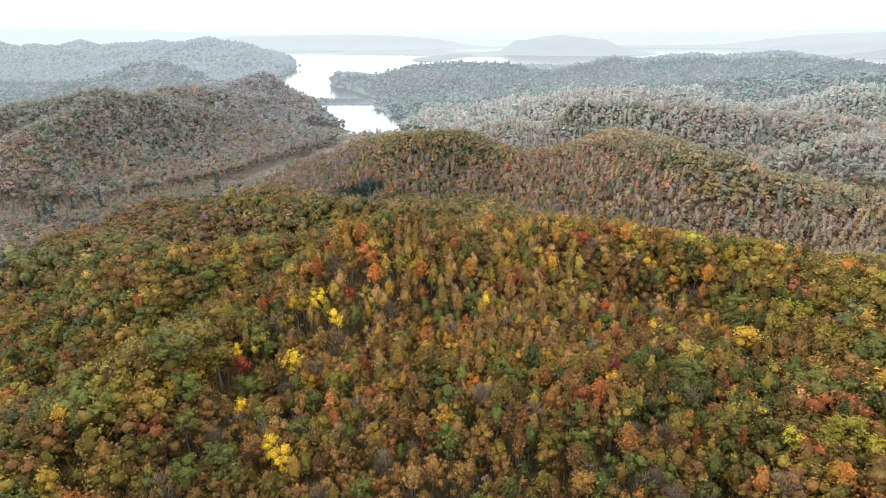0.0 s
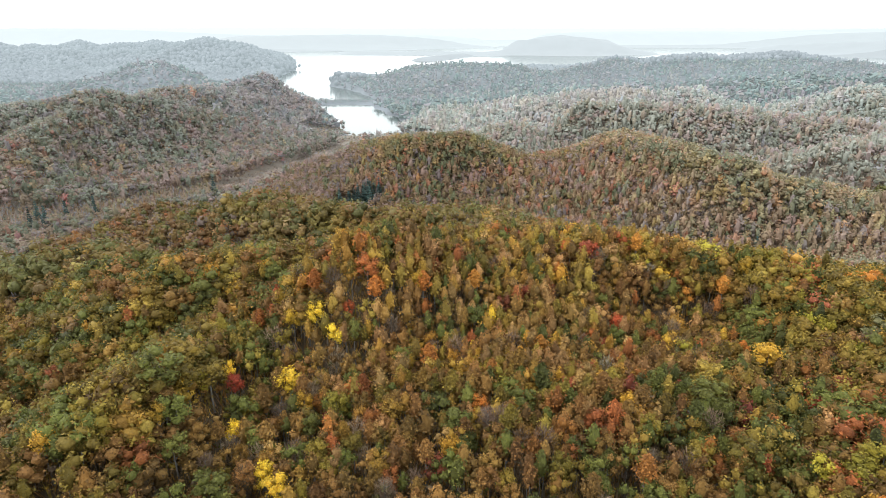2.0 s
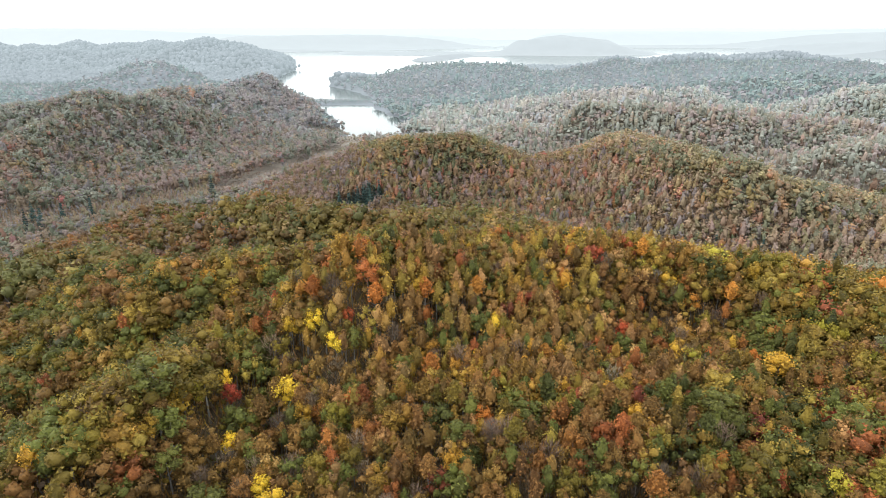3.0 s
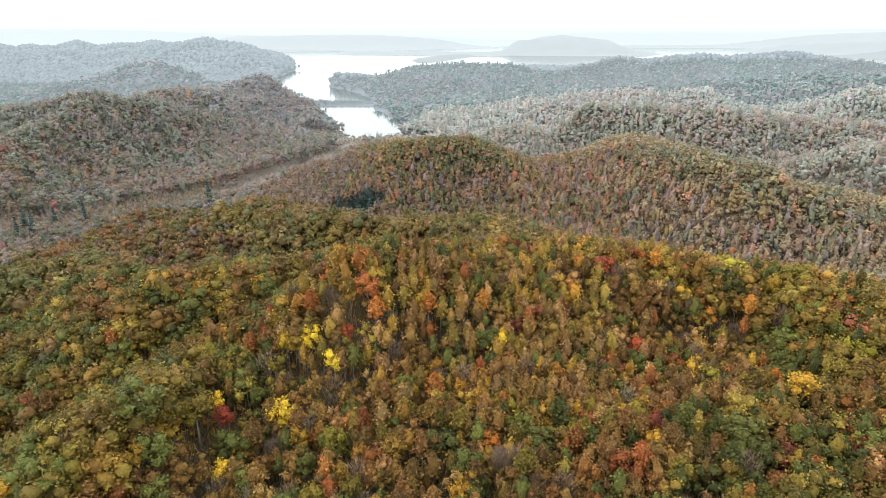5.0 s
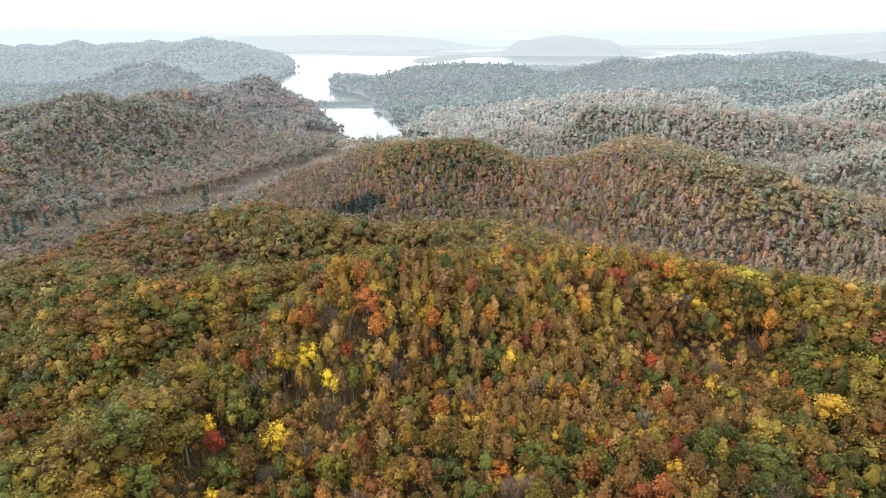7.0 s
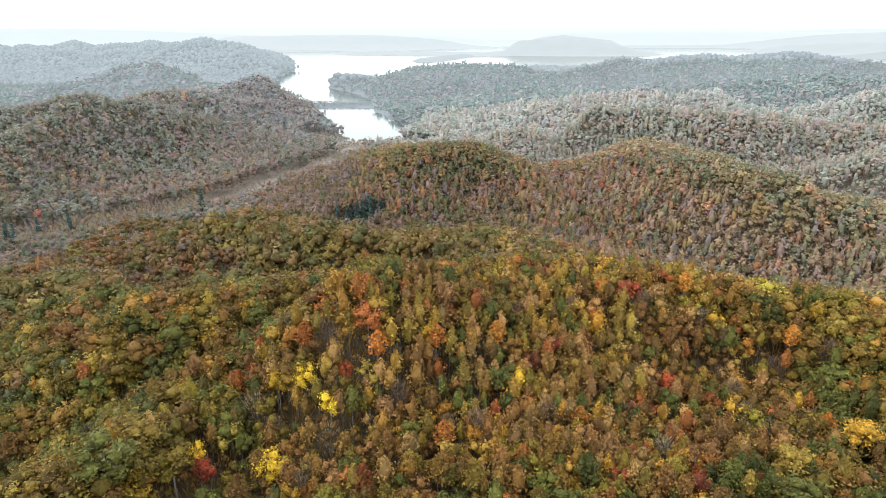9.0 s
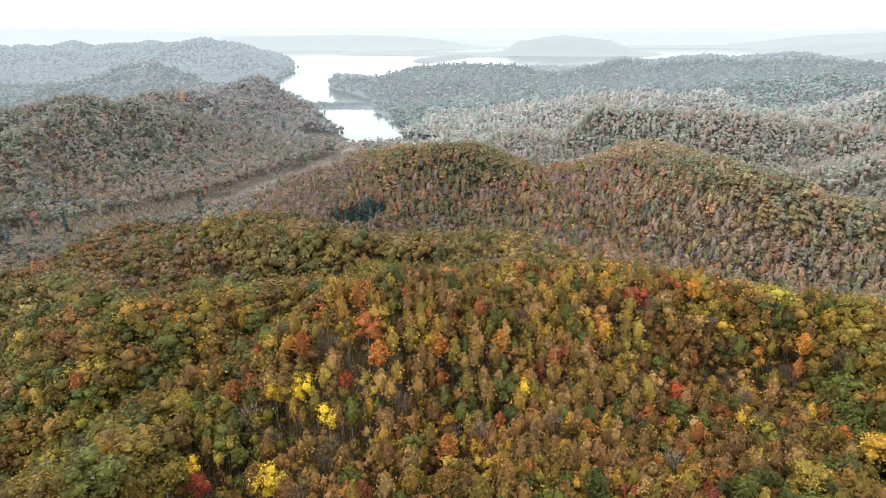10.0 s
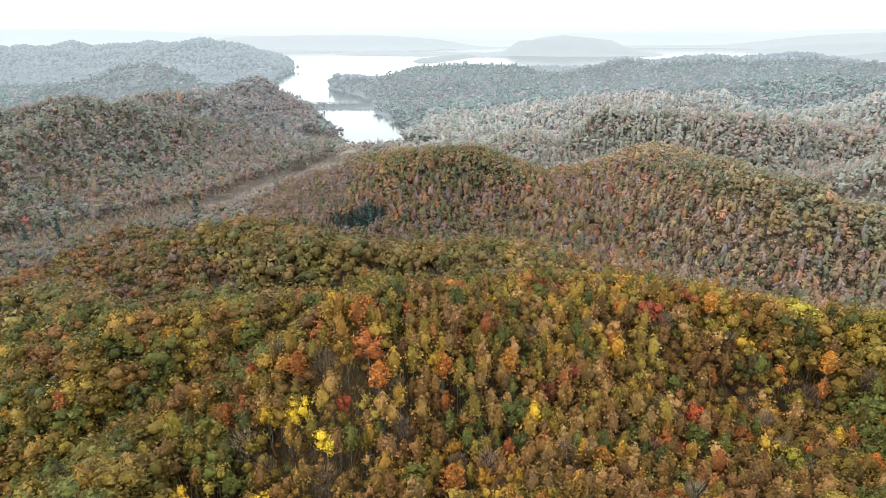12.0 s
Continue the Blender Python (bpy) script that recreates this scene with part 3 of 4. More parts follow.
def pick(x, y, h, swell, r, broad):
    """The kind and form of tree that grows at a place, and its size. swell: 1 on ridges, -1 in hollows."""
    crest = min(1.0, max(0.0, (h - 22) / 10))
    w = {"olive": 1.0, "green": 0.35, "ochre": 0.8, "bronze": 0.9, "rust": 0.16, "tan": 0.4, "gold": 0.08, "orange": 0.025, "red": 0.015, "wine": 0.02, "twig": 0.35, "lime": 0.05, "yellow": 0.008}
    slender, oak = 0.25, 0.0
    knoll, hollow = max(0.0, swell), max(0.0, -swell)
    if y < 300:
        # a golden rib in the west, dark green woods in the hollow past it, a glade of slender trees in the middle, green oaks in the east
        gully = math.exp(-(((x - 18) / 70) ** 2)) * math.exp(-(((y - 185) / 62) ** 2))
        rib_x = float(np.interp(y, (100, 150, 180, 205, 230), (-105, -86, -79, -66, -20)))
        rib = math.exp(-(((x - rib_x) / 23) ** 2)) * (1.0 if y < 200 else math.exp(-(((y - 200) / 12) ** 2)))
        corner = max(0.0, min(1.0, (rib_x - 12 - x) / 20)) * max(0.0, min(1.0, (185 - y) / 25))
        west = (1 - rib) / (1 + math.exp((x - rib_x + 8) / 8))
        east = 1 / (1 + math.exp((x - 82) / -9)) * (1 if y < 215 else 0.6)
        oak = min(1.0, west + east + rib + 0.5 * crest * (1 - gully))
        plain = 1 - 0.75 * gully
        w["olive"] = 0.75 * plain + 0.5 * crest * plain + 1.3 * west + 0.7 * east + 2.4 * rib
        w["khaki"] = 0.15 + (0.2 + 0.4 * crest) * plain + 1.6 * east + 0.75 * gully + 0.4 * rib + 0.6 * west
        w["green"] = 0.25 * plain + 0.7 * crest * plain + 2.3 * west + 2.0 * east + (0.6 if y < 165 and x > 30 else 0) + 0.6 * rib
        w["ochre"] += 1.1 * gully - 0.3 * rib - 0.3 * east - 0.55 * west
        w["tan"] += 1.8 * gully - 0.28 * min(1.0, west + rib + east)
        w["bronze"] += 0.9 * gully + 0.25 * west - 0.2 * rib
        w["rust"] += 0.2 * gully
        w["twig"] = 0.14 + 0.20 * gully
        w["gold"] += 0.25 * gully + 0.3 * rib
        w["orange"] += 0.08 * gully
        w["silver"] = 0.35 * math.exp(-(((x - 75) / 22) ** 2)) * gully
        w["khaki"] += 0.6 * math.exp(-(((x - 75) / 28) ** 2))
        foot = max(0.0, min(1.0, (168 - y) / 25)) * (1.0 if x < 35 else math.exp(-(((x - 35) / 30) ** 2))) * (1 - rib)
        for name in ("khaki", "ochre", "gold", "tan"):
            w[name] *= 1 - 0.5 * foot
        w["bronze"] += 1.0 * foot
        w["twig"] += 0.15 * foot
        w["tan"] += 0.4 * foot
        w["lime"] += 0.25 * east
        w["yellow"] = 0.002
        w["sage"] = 0.12 * east
        # darker kinds on the nearest strip, their colour standing in for a vignette's darkening
        low = max(0.0, min(1.0, (172 - y) / 28)) * (1 - 0.3 * rib)
        for name in ("khaki", "ochre", "gold", "tan", "lime", "orange", "sage"):
            w[name] = max(0.0, w[name]) * (1 - 0.8 * low)
        w["green"] += 0.7 * low
        w["bronze"] += 0.8 * low
        w["twig"] += 0.05 * low
        back = max(0.0, min(1.0, (y - 212) / 15)) / (1 + math.exp((x - 5) / 10))
        for name in ("khaki", "ochre", "gold", "tan", "orange", "rust"):
            w[name] *= 1 - 0.6 * back
        w["olive"] += 0.9 * back
        w["green"] += 1.3 * back
        w["bronze"] += 0.6 * back
        for name in ("khaki", "tan", "gold", "lime"):
            w[name] = max(0.0, w[name]) * (1 - 0.7 * corner)
        w["bronze"] += 0.8 * corner
        w["green"] += 0.6 * corner
        slender = 0.12 + 0.75 * gully
    elif y < 430 and x < 30:
        if in_thicket(x, y):
            w = {"silver": 0.5, "tan": 1.2, "khaki": 0.8, "bronze": 0.8, "plum": 0.4}
        elif h < 17:
            w = {"bronze": 1.4, "green": 0.9, "olive": 0.6, "twig": 0.4, "plum": 0.35, "rust": 0.2, "wine": 0.05}
        else:
            w = {"olive": 1.5, "bronze": 1.6, "green": 1.4, "ochre": 0.5, "tan": 0.12, "rust": 0.12, "twig": 0.15}
            oak = 0.8
        slender = 0.1
    elif x > -130 and y < crest_depth(x, SPUR_CREST) + 12:
        # slender russet trees on the face of the spur, olive and green oaks along its crest
        top = math.exp(-(((y - crest_depth(x, SPUR_CREST) + 14) / 24) ** 2))
        w = {"plum": 0.45, "tan": 0.9, "bronze": 1.6, "rust": 0.6, "ochre": 0.6, "olive": 0.6, "khaki": 0.4, "green": 0.3, "twig": 0.4, "orange": 0.07, "red": 0.035, "gold": 0.05}
        top = max(top, knoll)
        slender = 0.6 - 0.5 * top
        oak = 0.6 * top
        for name in ("tan", "rust", "plum", "twig"):
            w[name] *= 1 - 0.7 * top
        w["olive"] += 2.2 * top
        w["green"] += 3.4 * top
        w["khaki"] += 0.6 * top
        if x < -70:
            w = {"bronze": 1.2, "plum": 1.2, "twig": 0.8, "olive": 0.6, "green": 0.3}
            slender = 0.2
    elif x < -60:
        w = {"plum": 1.2, "bronze": 0.75, "rust": 0.22, "tan": 0.3, "ochre": 0.2, "green": 1.0, "olive": 0.7, "sage": 1.0, "twig": 0.5, "orange": 0.04, "gold": 0.03, "red": 0.02}
        slender = 0.1
        if in_thicket(x, y):
            w = {"silver": 0.4, "tan": 1.2, "khaki": 0.8, "bronze": 0.8, "plum": 0.4}
            slender = 0.5
    else:
        w = {"sage": 1.2, "silver": 0.12, "plum": 0.9, "tan": 0.7, "green": 0.5, "olive": 0.7, "bronze": 0.4, "khaki": 0.15, "rust": 0.05}
        slender = 0.25
    if y > 262 and x < 30:
        knoll *= 0.3
    if y > 430:
        w["sage"] = w.get("sage", 0) + 0.9 * knoll
        if y > 560 and x > -60:
            w["silver"] = w.get("silver", 0) + 0.08 * knoll
            w["green"] = w.get("green", 0) + 0.9 * hollow
        knoll = 0.0
    for name, k in (("khaki", 0.9 * knoll), ("olive", 0.6 * knoll), ("ochre", 0.6 * knoll), ("bronze", (1.3 if y < 430 else 0.4) * hollow), ("green", 0.9 * hollow), ("twig", 0.4 * hollow), ("plum", (0.5 if y > 300 else 0.0) * hollow)):
        w[name] = w.get(name, 0) + k
    for name in ("khaki", "gold", "lime", "tan", "ochre", "silver"):
        if name in w:
            w[name] *= 1 - 0.6 * hollow
    if y > 430:
        k3 = wave(x, y, 0.021 if y < 560 else 0.013, 1.0) ** 1.3
        for name, k in (("sage", k3), ("green", k3), ("olive", k3), ("plum", 1 - k3), ("tan", 1 - k3), ("rust", 1 - k3), ("silver", 0.5)):
            if name in w:
                w[name] *= 0.25 + 1.7 * k
    k1, k2 = wave(x, y, 0.045, 0.3), wave(x, y, 0.06, 2.1)
    for name, k in (("olive", k1), ("green", k1), ("rust", k2), ("orange", k2), ("ochre", 1 - k1), ("twig", 1 - k2), ("sage", k1), ("plum", k2)):
        if name in w:
            w[name] *= 0.35 + 1.3 * k
    # clumps of a few trees of one kind
    k4, k5 = wave(x, y, 0.19, 0.9), wave(x, y, 0.23, 2.6)
    for name, k in (("green", k4), ("olive", 0.3 + 0.5 * k4), ("khaki", k5), ("ochre", 1 - k4), ("tan", 1 - k4), ("rust", k5), ("bronze", 1 - k5), ("plum", 1 - k4)):
        if name in w:
            w[name] *= 0.25 + 1.9 * k**1.6
    names = list(w)
    p = np.array([w[n] for n in names])
    kind = names[int(np.searchsorted(np.cumsum(p) / p.sum(), r.uniform()))]
    form = "bare" if kind in ("twig", "silver") and y < 300 else "slender" if r.uniform() < slender else "round"
    low = 0.55 if in_thicket(x, y) else min(1.0, 0.8 + h / 25) if y < 430 else min(1.0, 0.86 + h / 25)
    tall = low * r.uniform(14.0, 19.5) if form != "round" else low * (r.uniform(13.5, 18.0) if y < 430 else r.uniform(15.2, 17.2))
    girth = broad * (r.uniform(0.8, 1.2) * (1 + (0.95 if y < 262 else 0.42) * oak) if form == "round" else r.uniform(0.95, 1.3))
    return (x, y, tall, girth, kind, form)


def limbs(r, form):
    """The trunk with its forks and limbs."""
    top = {"round": 12.5, "slender": 14.5, "bare": 14.5, "conifer": 15.5}[form]
    parts = [trunk_mesh(top, 0.27, 0.05, r.uniform(-0.4, 0.4))]
    for i in range({"round": 7, "slender": 5, "bare": 12, "conifer": 3}[form]):
        a, z = r.uniform(0, 2 * np.pi), r.uniform(6.5, top - 2)
        up = unit(np.array([math.cos(a), math.sin(a), r.uniform(0.6, 1.5)]))
        s1 = unit(np.cross(up, [0, 0, 1.0]))
        s2 = np.cross(up, s1)
        v, t = trunk_mesh(1.0, 0.10, 0.02)
        parts.append((v[:, :1] * s1 + v[:, 1:2] * s2 + v[:, 2:] * up * r.uniform(1.6, 3.0) + np.array([0, 0, z]), t))
    return joined(*parts)


WORDS = {"olive": "olive-green", "khaki": "khaki-green", "plum": "plum-brown", "silver": "silvery", "sage": "sage-green", "green": "dark green", "lime": "yellow-green", "ochre": "ochre-brown", "bronze": "bronze-brown", "rust": "rust-red", "tan": "pale tan",
         "gold": "golden", "yellow": "bright yellow", "orange": "bright orange", "red": "scarlet", "wine": "dark crimson", "twig": "bare grey", "pine": "dark blue-green"}
SHAPES = {"round": "broad-crowned autumn tree", "slender": "slender autumn tree", "bare": "leafless tree with upright twigs", "conifer": "conifer with drooping boughs"}
made = {}


def tree(x, y, tall, girth, kind, form, n=640, size=0.25):
    """One tree: an Empty at its foot, the trunk with its limbs, and the crown."""
    v = int(rng.integers(4))
    if (form, kind, v) not in made:
        r = np.random.default_rng(100 + 7 * v + len(form) + 13 * KINDS.index(kind))
        if (form, v) not in made:
            made[form, v] = bpy.data.meshes.new("trunk")
            stem = limbs(r, form)
            write(made[form, v], *stem, np.ones(len(stem[1]), bool))
            made[form, v].materials.append(BARK)
        crown = FORMS[form](r, 8, n, size if form != "bare" else 0.16)
        made[form, kind, v] = bpy.data.meshes.new("crown")
        write(made[form, kind, v], *crown, np.ones(len(crown[1]), bool))
        made[form, kind, v].materials.append(SPECIES[kind])
    foot = new("conifer_tree" if form == "conifer" else "tree")
    foot.empty_display_size = 1.0
    foot.matrix_basis = pose(x, y, float(ground_height(x, y)) - 0.1, 0, 0, float(rng.uniform(0, 360))) @ Matrix.Diagonal((girth * tall / 16, girth * tall / 16, girth**0.35 * tall / 16, 1))
    for name, me in (("trunk", made[form, v]), ("crown", made[form, kind, v])):
        ob = new(name, me)
        ob.parent = foot
    where = "standing in the valley" if form == "conifer" else "on the wooded slope"
    return tagged(foot, WORDS[kind] + " " + SHAPES[form] + " " + where, "tree", "pines in the valley" if form == "conifer" else "trees on the near hill")


# trees that stand out by their colour, by kind: their places and relative size
BRIGHT = {
    "yellow": [(-42.0, 190.6, 1), (-49.9, 192.4, 1), (-47.0, 170.6, 1.4), (-65.5, 173.1, 0.8), (-59.0, 155.0, 0.9), (-41.8, 132.8, 1.1), (-34.8, 184.7, 1), (-46.2, 138.5, 1)],
    "gold": [(-9.1, 182.2, 0.8), (2.0, 176.2, 0.85), (-5.4, 184.5, 0.85), (95.5, 174.3, 1.4), (-9.7, 200.9, 1), (108.3, 219.8, 1), (0.9, 139.7, 1), (-90.6, 115.2, 1), (-95.8, 133.1, 1), (48.2, 152.1, 1), (-90.3, 233.1, 1), (-41.0, 162.9, 1), (91.1, 116.5, 1), (-75.5, 147.0, 1)],
    "orange": [(-5.5, 174.8, 1.1), (92.0, 181.8, 1), (-43.4, 198.8, 1), (-23.0, 195.5, 1), (71.8, 232.0, 1), (98.4, 213.8, 1), (91.9, 115.8, 1), (-7.7, 199.9, 1), (9.3, 204.7, 1), (29.0, 181.8, 1), (-61.9, 196.1, 1)],
    "red": [(-31.7, 192.4, 0.8), (50.8, 191.7, 1), (58.4, 203.2, 1), (46.3, 233.7, 1), (74.9, 132.0, 1), (99.5, 152.3, 1), (-10.2, 149.2, 0.7), (-63.0, 170.0, 1)],
    "wine": [(26.4, 208.3, 1), (19.2, 200.9, 1), (52.6, 231.0, 1), (110.3, 160.6, 1), (33.9, 161.7, 1), (-133.7, 194.3, 1)],
    "rust": [(-26.3, 201.1, 1.25), (47.0, 192.4, 1), (-20.4, 152.4, 1), (29.6, 141.4, 1.15), (38.9, 170.0, 1), (37.9, 145.1, 1.15), (69.4, 197.8, 1), (-13.7, 133.1, 1)],
    "green": [(2.5, 147.2, 1), (-2.3, 154.0, 1), (16.7, 158.0, 1), (19.9, 152.4, 1), (-51.1, 151.3, 1), (-57.3, 132.2, 1.3), (-13.5, 178.3, 1), (54.7, 210.9, 1), (56.5, 194.9, 1), (69.1, 152.3, 1.2), (53.7, 121.2, 1), (23.6, 243.5, 1), (8.9, 192.0, 1), (-67.9, 236.0, 1), (71.2, 147.2, 1), (-69.5, 141.4, 1), (46.1, 123.3, 1), (-157.0, 198.4, 1)],
    "lime": [(93.4, 125.8, 1.15), (100.3, 128.5, 1.15), (86.7, 128.7, 1), (103.7, 123.9, 1), (-30.9, 159.2, 1), (119.3, 186.2, 1)],
}
BRIGHT_FORM = {"yellow": ("round", 17.2, 0.76), "gold": ("round", 17, 0.8), "orange": ("slender", 16.3, 1.1), "red": ("round", 15.5, 0.74), "wine": ("round", 15.5, 0.8),
               "rust": ("round", 15.5, 0.85), "green": ("round", 15.5, 1.05), "lime": ("round", 15.5, 1.0)}
pr = np.random.default_rng(3)
heroes = [(x, y, k, size) for k, places in BRIGHT.items() for x, y, size in places]
hxy = np.array([(h[0], h[1]) for h in heroes])
near = dry(scatter(98, 262, 2.75, 1))
thick = np.exp(-(((near[:, 0] - 18) / 72) ** 2) - ((near[:, 1] - 185) / 62) ** 2)
near = near[pr.uniform(0, 1, len(near)) < 0.34 + 0.66 * thick**1.5 + 0.14 * (near[:, 0] > 45)]
# a little room round each of them, more on the downhill side
dx, dy = near[:, :1] - hxy[:, 0], near[:, 1:] - hxy[:, 1]
near = near[np.hypot(dx, np.where(dy < 0, dy / 1.35, dy)).min(1) > 2.7]
spots = grow(near, pr)
# the trees in the glade below the camera stand singly, the rest are one wood
single = [i for i, s in enumerate(spots) if 108 < s[1] < 178 and abs(s[0]) < 0.45 * s[1] + 10]
single = set(single[:: max(1, len(single) // 210)][:210])
for x, y, k, size in heroes:
    form, tall, girth = BRIGHT_FORM[k]
    tree(x, y, tall * size**0.2 * float(pr.uniform(0.98, 1.08)), girth * size * float(pr.uniform(1.1, 1.3)), k, form)
for i in sorted(single):
    tree(*spots[i])
rest = [s for i, s in enumerate(spots) if i not in single]
stand("near_woods", "broad olive, green and golden autumn oaks on the near hill", [s for s in rest if s[3] > 1.45], 7, 300, 0.235, True)
stand("near_woods", "slender brown, tan and gold autumn woods on the near hill", [s for s in rest if s[3] <= 1.45], 5, 190, 0.27, True)

pr = np.random.default_rng(4)
def wide_wood(y0, y1, step, seed, west_girth, east_girth):
    """Trees between two depths, fewer on the western hill."""
    xy = dry(scatter(y0, y1, step, seed))
    xy = xy[pr.uniform(0, 1, len(xy)) < np.where(xy[:, 0] < -75, 0.66, 1.0)]
    return grow(xy, pr, np.where(xy[:, 0] < -75, west_girth, east_girth))


def on_spur(x, y):
    return x > -130 and y > float(np.interp(x, (-130, 30, 90, 150, 240, 420), (430, 380, 330, 290, 262, 255))) and y < crest_depth(x, SPUR_CREST) + 12


land = dry(scatter(262, 540, 3.1, 2))
spur_face = np.array([on_spur(x, y) for x, y in land])
west = land[:, 0] < -75
keep = np.where(spur_face, 1.0, np.where((land[:, 0] < -140) & (line_distance(land[:, 0], land[:, 1], THICKET) < 20), 0.8, np.where(land[:, 1] < 430, 0.34, np.where(west, 0.38, 0.55))))
kept = pr.uniform(0, 1, len(land)) < keep
land, spur_face = land[kept], spur_face[kept]
trees = grow(land, pr, np.where(spur_face, 1.2, np.where((land[:, 0] < -140) & (line_distance(land[:, 0], land[:, 1], THICKET) < 20), 0.95, 1.5)))
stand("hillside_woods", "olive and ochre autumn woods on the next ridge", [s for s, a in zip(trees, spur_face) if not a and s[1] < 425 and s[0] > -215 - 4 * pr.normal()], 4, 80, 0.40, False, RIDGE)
# the end of the spur is paled in its leaf colour for haze
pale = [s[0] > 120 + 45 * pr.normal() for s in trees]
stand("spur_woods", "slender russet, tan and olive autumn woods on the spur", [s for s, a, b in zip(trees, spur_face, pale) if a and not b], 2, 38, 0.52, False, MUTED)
stand("spur_woods", "tan and olive autumn woods on the end of the spur, paled with painted haze", [s for s, a, b in zip(trees, spur_face, pale) if a and b], 2, 38, 0.52, False, PALE)
# farther off, the woods pass from one haze-toned palette into the next without a line
slopes = [s for s, a in zip(trees, spur_face) if not a and (s[1] >= 425 or s[0] < -215)] + wide_wood(540, 700, 3.9, 5, 1.6, 1.85) + wide_wood(700, 960, 5.0, 15, 1.9, 2.25)
west_side = [s[0] < -75 + 8 * pr.normal() for s in slopes]
beyond = [s[1] > crest_depth(s[0], HILL_CREST) + pr.normal() * 9 for s in slopes]
far_off = [int(s[1] > 560 + 30 * pr.normal()) + int(s[1] > 730 + 35 * pr.normal()) for s in slopes]
for k, words in enumerate(("plum-brown and green autumn woods at the foot of the western hill", "plum and green autumn woods on the western hill, greyed with painted haze", "autumn woods on the shoulder above the pond, greyed with painted haze")):
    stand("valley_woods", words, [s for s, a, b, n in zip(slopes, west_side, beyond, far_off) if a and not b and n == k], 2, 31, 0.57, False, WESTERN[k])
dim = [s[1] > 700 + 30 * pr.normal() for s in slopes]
for k, words in enumerate(("autumn woods on the middle slopes, greyed by haze painted into the leaves", "autumn woods on the upper slopes, paled by haze painted into the leaves")):
    stand("middle_woods", words, [s for s, a, b, n in zip(slopes, west_side, beyond, dim) if not (a or b) and n == k], 1, 12, 0.68, False, HAZY[k])
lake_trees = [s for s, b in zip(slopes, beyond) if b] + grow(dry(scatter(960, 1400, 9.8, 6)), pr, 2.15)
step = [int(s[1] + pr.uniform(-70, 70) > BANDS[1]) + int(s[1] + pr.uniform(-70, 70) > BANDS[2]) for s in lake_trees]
# these stands glow with painted haze, more in each farther band
for k, words in enumerate(("autumn woods beside the lake, greyed by painted haze", "autumn woods around the lake inlet, grey with painted haze", "woods on the hills past the inlet, pale with painted haze")):
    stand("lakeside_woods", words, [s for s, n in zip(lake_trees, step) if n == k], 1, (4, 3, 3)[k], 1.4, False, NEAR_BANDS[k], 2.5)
low = scatter(1088, 1152, 4.6, 61)
low = low[(line_distance(low[:, 0], low[:, 1], CAUSEWAY) < 30) & (low[:, 0] > -300) & (low[:, 0] < -125) & (ground_height(low[:, 0], low[:, 1]) < 6)]
shrubs = [(x, y, float(pr.uniform(6, 9.5)) * (1.25 if y > 1138 else 1), float(pr.uniform(1.1, 1.5)), str(pr.choice(("sage", "green", "bronze", "plum"))), "round") for x, y in low]
# the causeway thicket carries the haze glow of its depth band
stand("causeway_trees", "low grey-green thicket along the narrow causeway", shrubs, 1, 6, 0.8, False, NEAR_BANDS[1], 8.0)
low = scatter(690, 860, 4.4, 62)
near_pond = line_distance(low[:, 0], low[:, 1], POND)
level = ground_height(low[:, 0], low[:, 1])
low = low[(near_pond < 112) & (level > 0.4) & (level < 9) & (low[:, 0] > -190) & (line_distance(low[:, 0], low[:, 1], CREEK) > 9)]
shrubs = [(x, y, float(pr.uniform(5, 9)) + (4 if y > 765 else 0), float(pr.uniform(1.1, 1.5)), str(pr.choice(("tan", "plum", "bronze", "olive", "sage"))), "round") for x, y in low]
low = scatter(440, 730, 3.0, 63)
low = low[np.abs(line_distance(low[:, 0], low[:, 1], CREEK) + 2 * np.sin(low[:, 1] * 0.13) - 14) < 8]
edge = [(x, y, float(pr.uniform(2.5, 6)), float(pr.uniform(0.9, 1.3)), str(pr.choice(("tan", "silver", "bronze", "tan", "plum"))), "round") for x, y in low]
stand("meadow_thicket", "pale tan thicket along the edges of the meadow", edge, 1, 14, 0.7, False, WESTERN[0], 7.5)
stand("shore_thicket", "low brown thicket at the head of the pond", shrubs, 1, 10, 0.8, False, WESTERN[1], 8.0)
stand("hilltop_woods", "brown and olive autumn woods under the flight", grow(scatter(-40, 98, 4.4, 12, 0, 92), pr, 1.6), 5, 64, 0.36, True)
behind = scatter(-150, 98, 6.4, 13, 0, 190)
behind = behind[(behind[:, 1] < -40) | (np.abs(behind[:, 0]) > 92)]
stand("hilltop_woods", "brown and olive autumn woods on the hills behind the start", grow(behind, pr, 1.75), 2, 34, 0.48, False)
# far crowns in the emission haze of their bands
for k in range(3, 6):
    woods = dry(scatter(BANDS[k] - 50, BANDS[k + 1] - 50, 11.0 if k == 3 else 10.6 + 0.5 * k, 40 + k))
    canopy("distant_woods", "distant woods on the far hills, pale with painted haze", woods, 6.1 if k == 3 else 5.5 + 0.25 * k, FAR_BANDS[k], 21 + k)


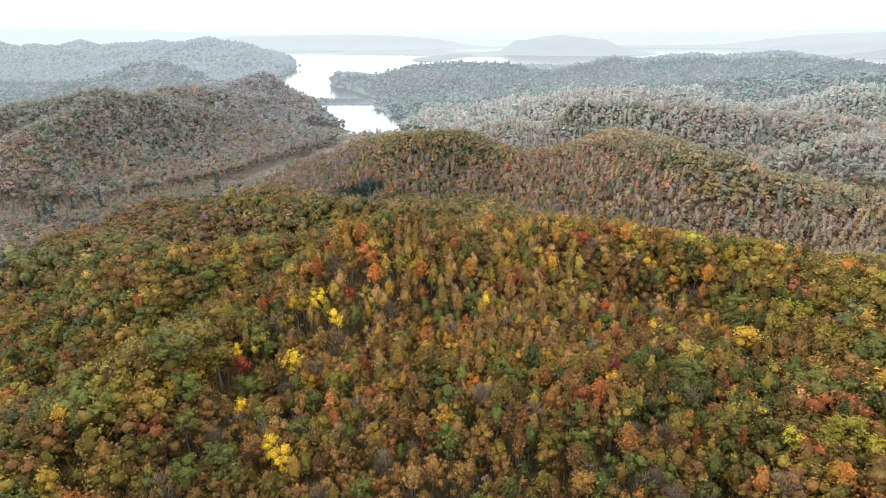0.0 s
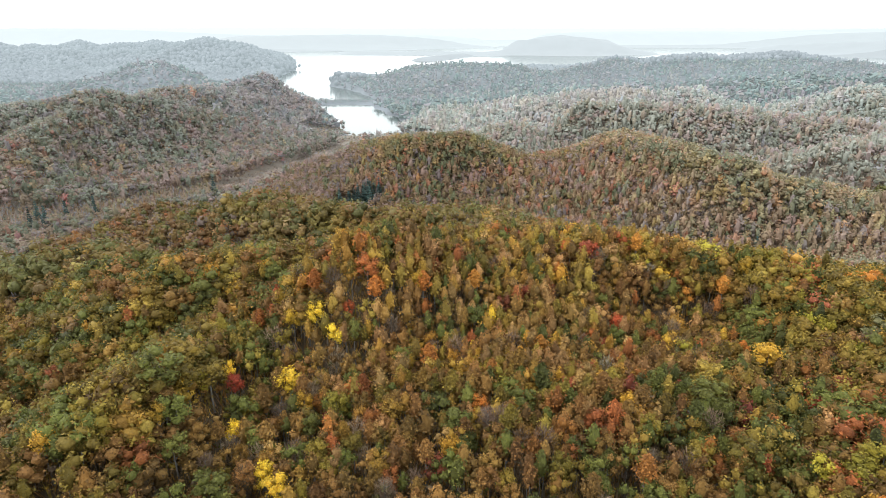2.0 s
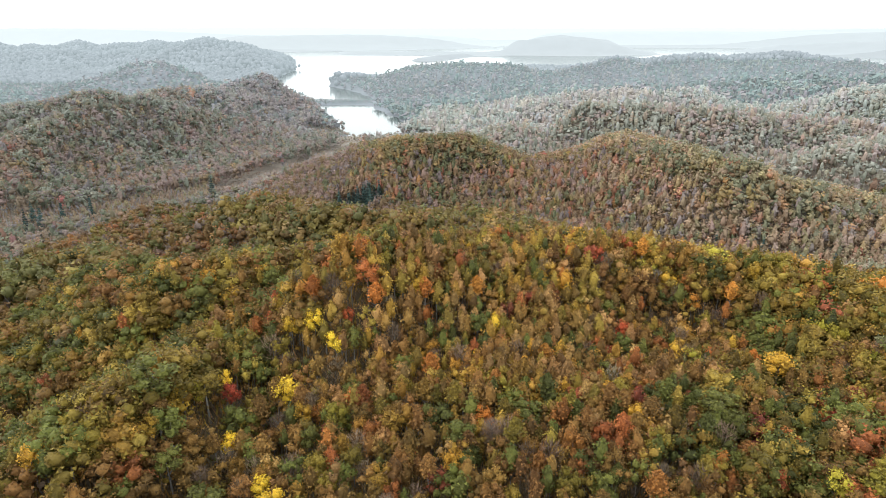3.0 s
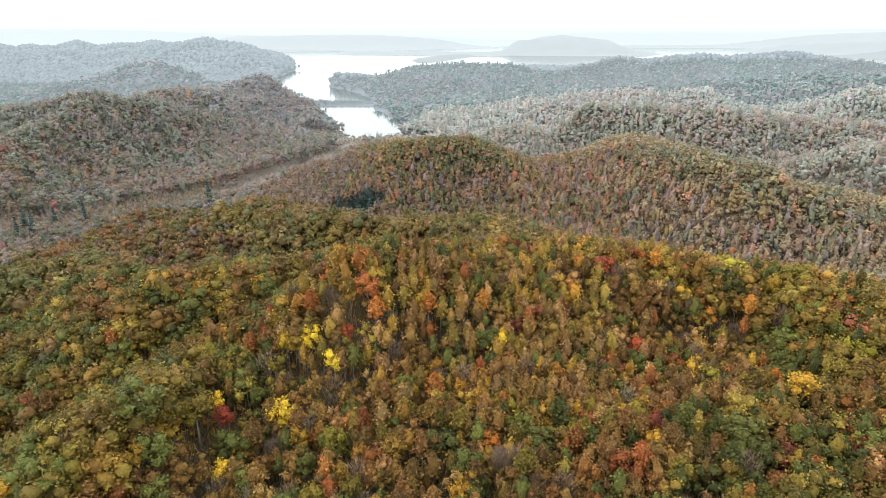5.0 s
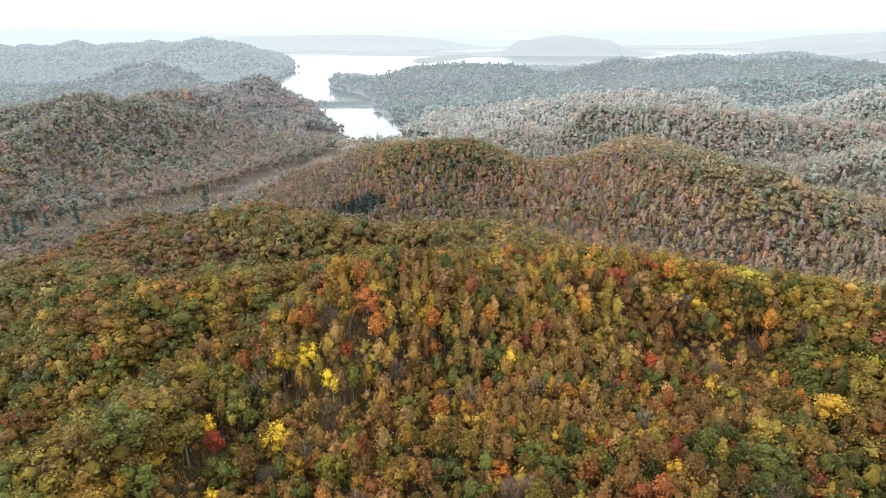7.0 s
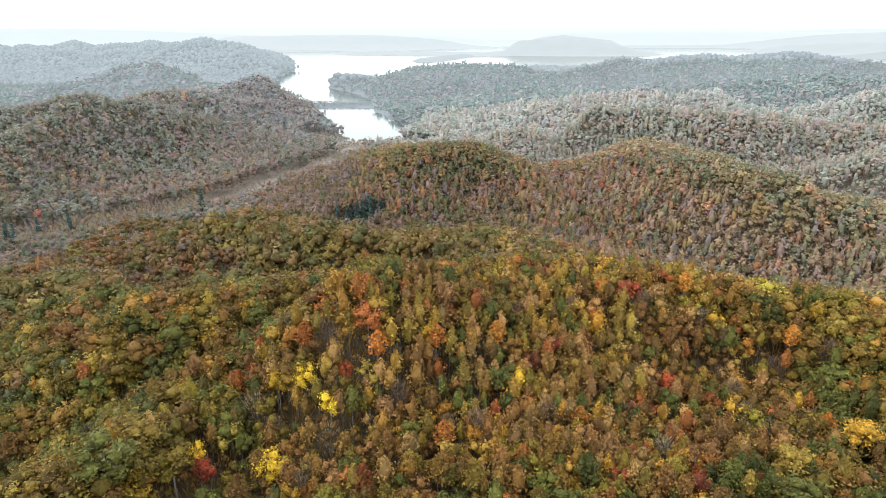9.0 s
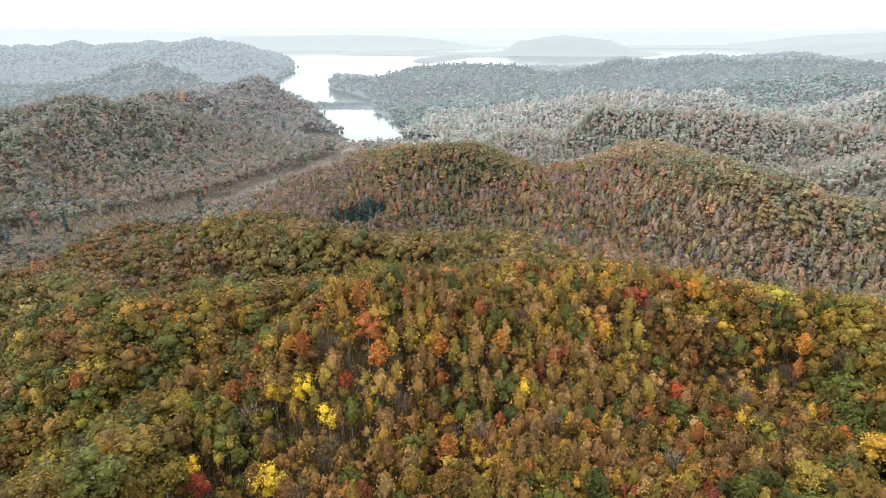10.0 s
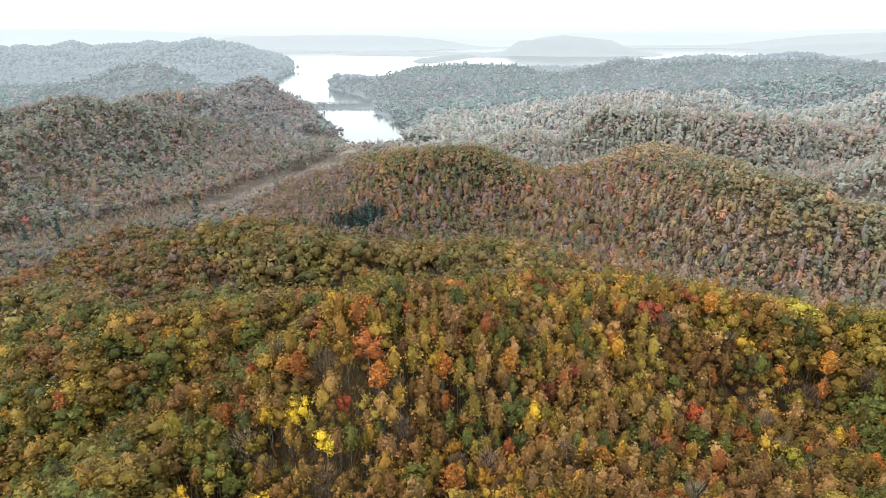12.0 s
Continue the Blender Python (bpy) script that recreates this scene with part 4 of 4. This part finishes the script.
def brush(name, label, xy, tall, wide, kinds, seed, leaves=SPECIES):
    """Saplings and twigs under the trees: thin upright slivers, one mesh."""
    r = np.random.default_rng(seed)
    n = len(xy)
    c = np.stack([xy[:, 0], xy[:, 1], ground_height(xy[:, 0], xy[:, 1]) + r.uniform(0, 0.55 * tall, n)], 1)
    d = unit(np.stack([0.35 * r.normal(size=n), 0.35 * r.normal(size=n), np.ones(n)], 1))
    a = r.uniform(0, 2 * np.pi, n)
    side = np.stack([np.cos(a), np.sin(a), 0 * a], 1) * wide * r.uniform(0.4, 1.3, (n, 1))
    co = np.stack([c - side, c + side, c + d * tall * r.uniform(0.4, 0.9, (n, 1))], 1).reshape(-1, 3)
    me = bpy.data.meshes.new(name)
    write(me, co, np.arange(3 * n).reshape(-1, 3), np.zeros(n, bool))
    for k in kinds:
        me.materials.append(leaves[k])
    me.polygons.foreach_set("material_index", r.integers(0, len(kinds), n).astype(np.int32))
    me.attributes.new("vary", "FLOAT", "FACE").data.foreach_set("value", r.uniform(0, 1, n).astype(np.float32))
    return tagged(new(name, me), label, "undergrowth", kind="stuff")


low = scatter(104, 262, 4.2, 64)
shrubs = [(x, y, float(pr.uniform(6.5, 11)), float(pr.uniform(1.1, 1.6)), str(pr.choice(("bronze", "olive", "tan", "green", "ochre", "twig", "khaki"))), "round") for x, y in low]
stand("understory", "young brown and olive trees under the canopy", shrubs, 1, 18, 0.46, False)
brush("undergrowth", "brown and grey saplings under the near trees", scatter(-40, 262, 0.95, 31), 6.0, 0.26, ("twig", "tan", "bronze", "ochre", "khaki"), 31)
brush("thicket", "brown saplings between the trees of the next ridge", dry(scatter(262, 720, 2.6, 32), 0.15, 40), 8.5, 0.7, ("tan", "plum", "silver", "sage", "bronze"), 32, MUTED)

# ---- conifers ----
pr = np.random.default_rng(6)
for i in range(20):
    k = i / 19
    tree(-78 + 33 * k + float(pr.uniform(-2, 2)), 432 + float(pr.uniform(-6, 6)), float(np.interp(k, (0, 0.3, 0.65, 1), (14, 16, 23, 18.5))) * float(pr.uniform(0.88, 1.08)), float(pr.uniform(0.85, 1.15)), "pine", "conifer", 420, 0.6)
# single conifers among the broad-leaved woods
LONE = [(-176, 471), (-264, 388), (-258, 394), (-268, 402), (-255, 412), (147, 336), (167, 325), (190, 300), (196, 304), (-240, 420)]
for x, y in LONE:
    tree(x, y, float(pr.uniform(14, 19)), float(pr.uniform(0.9, 1.2)), "pine", "conifer", 420, 0.6)

# ---- the creek meadow ----
cy = np.linspace(0, 1, 60)
line = np.array(CREEK, float)
at = cy * (len(line) - 1)
mx, my = np.interp(at, np.arange(len(line)), line[:, 0]), np.interp(at, np.arange(len(line)), line[:, 1])
side = np.linspace(-1, 1, 9)
wide = 14 + 2.5 * np.sin(cy * 17)
sx, sy = mx[:, None] + 8 + wide[:, None] * side, my[:, None] + 0.15 * wide[:, None] * side
tagged(sheet("meadow", sx, sy, ground_height(sx, sy) + 0.15, MEADOW), "dry tan meadow along the valley creek", "meadow", kind="structure")
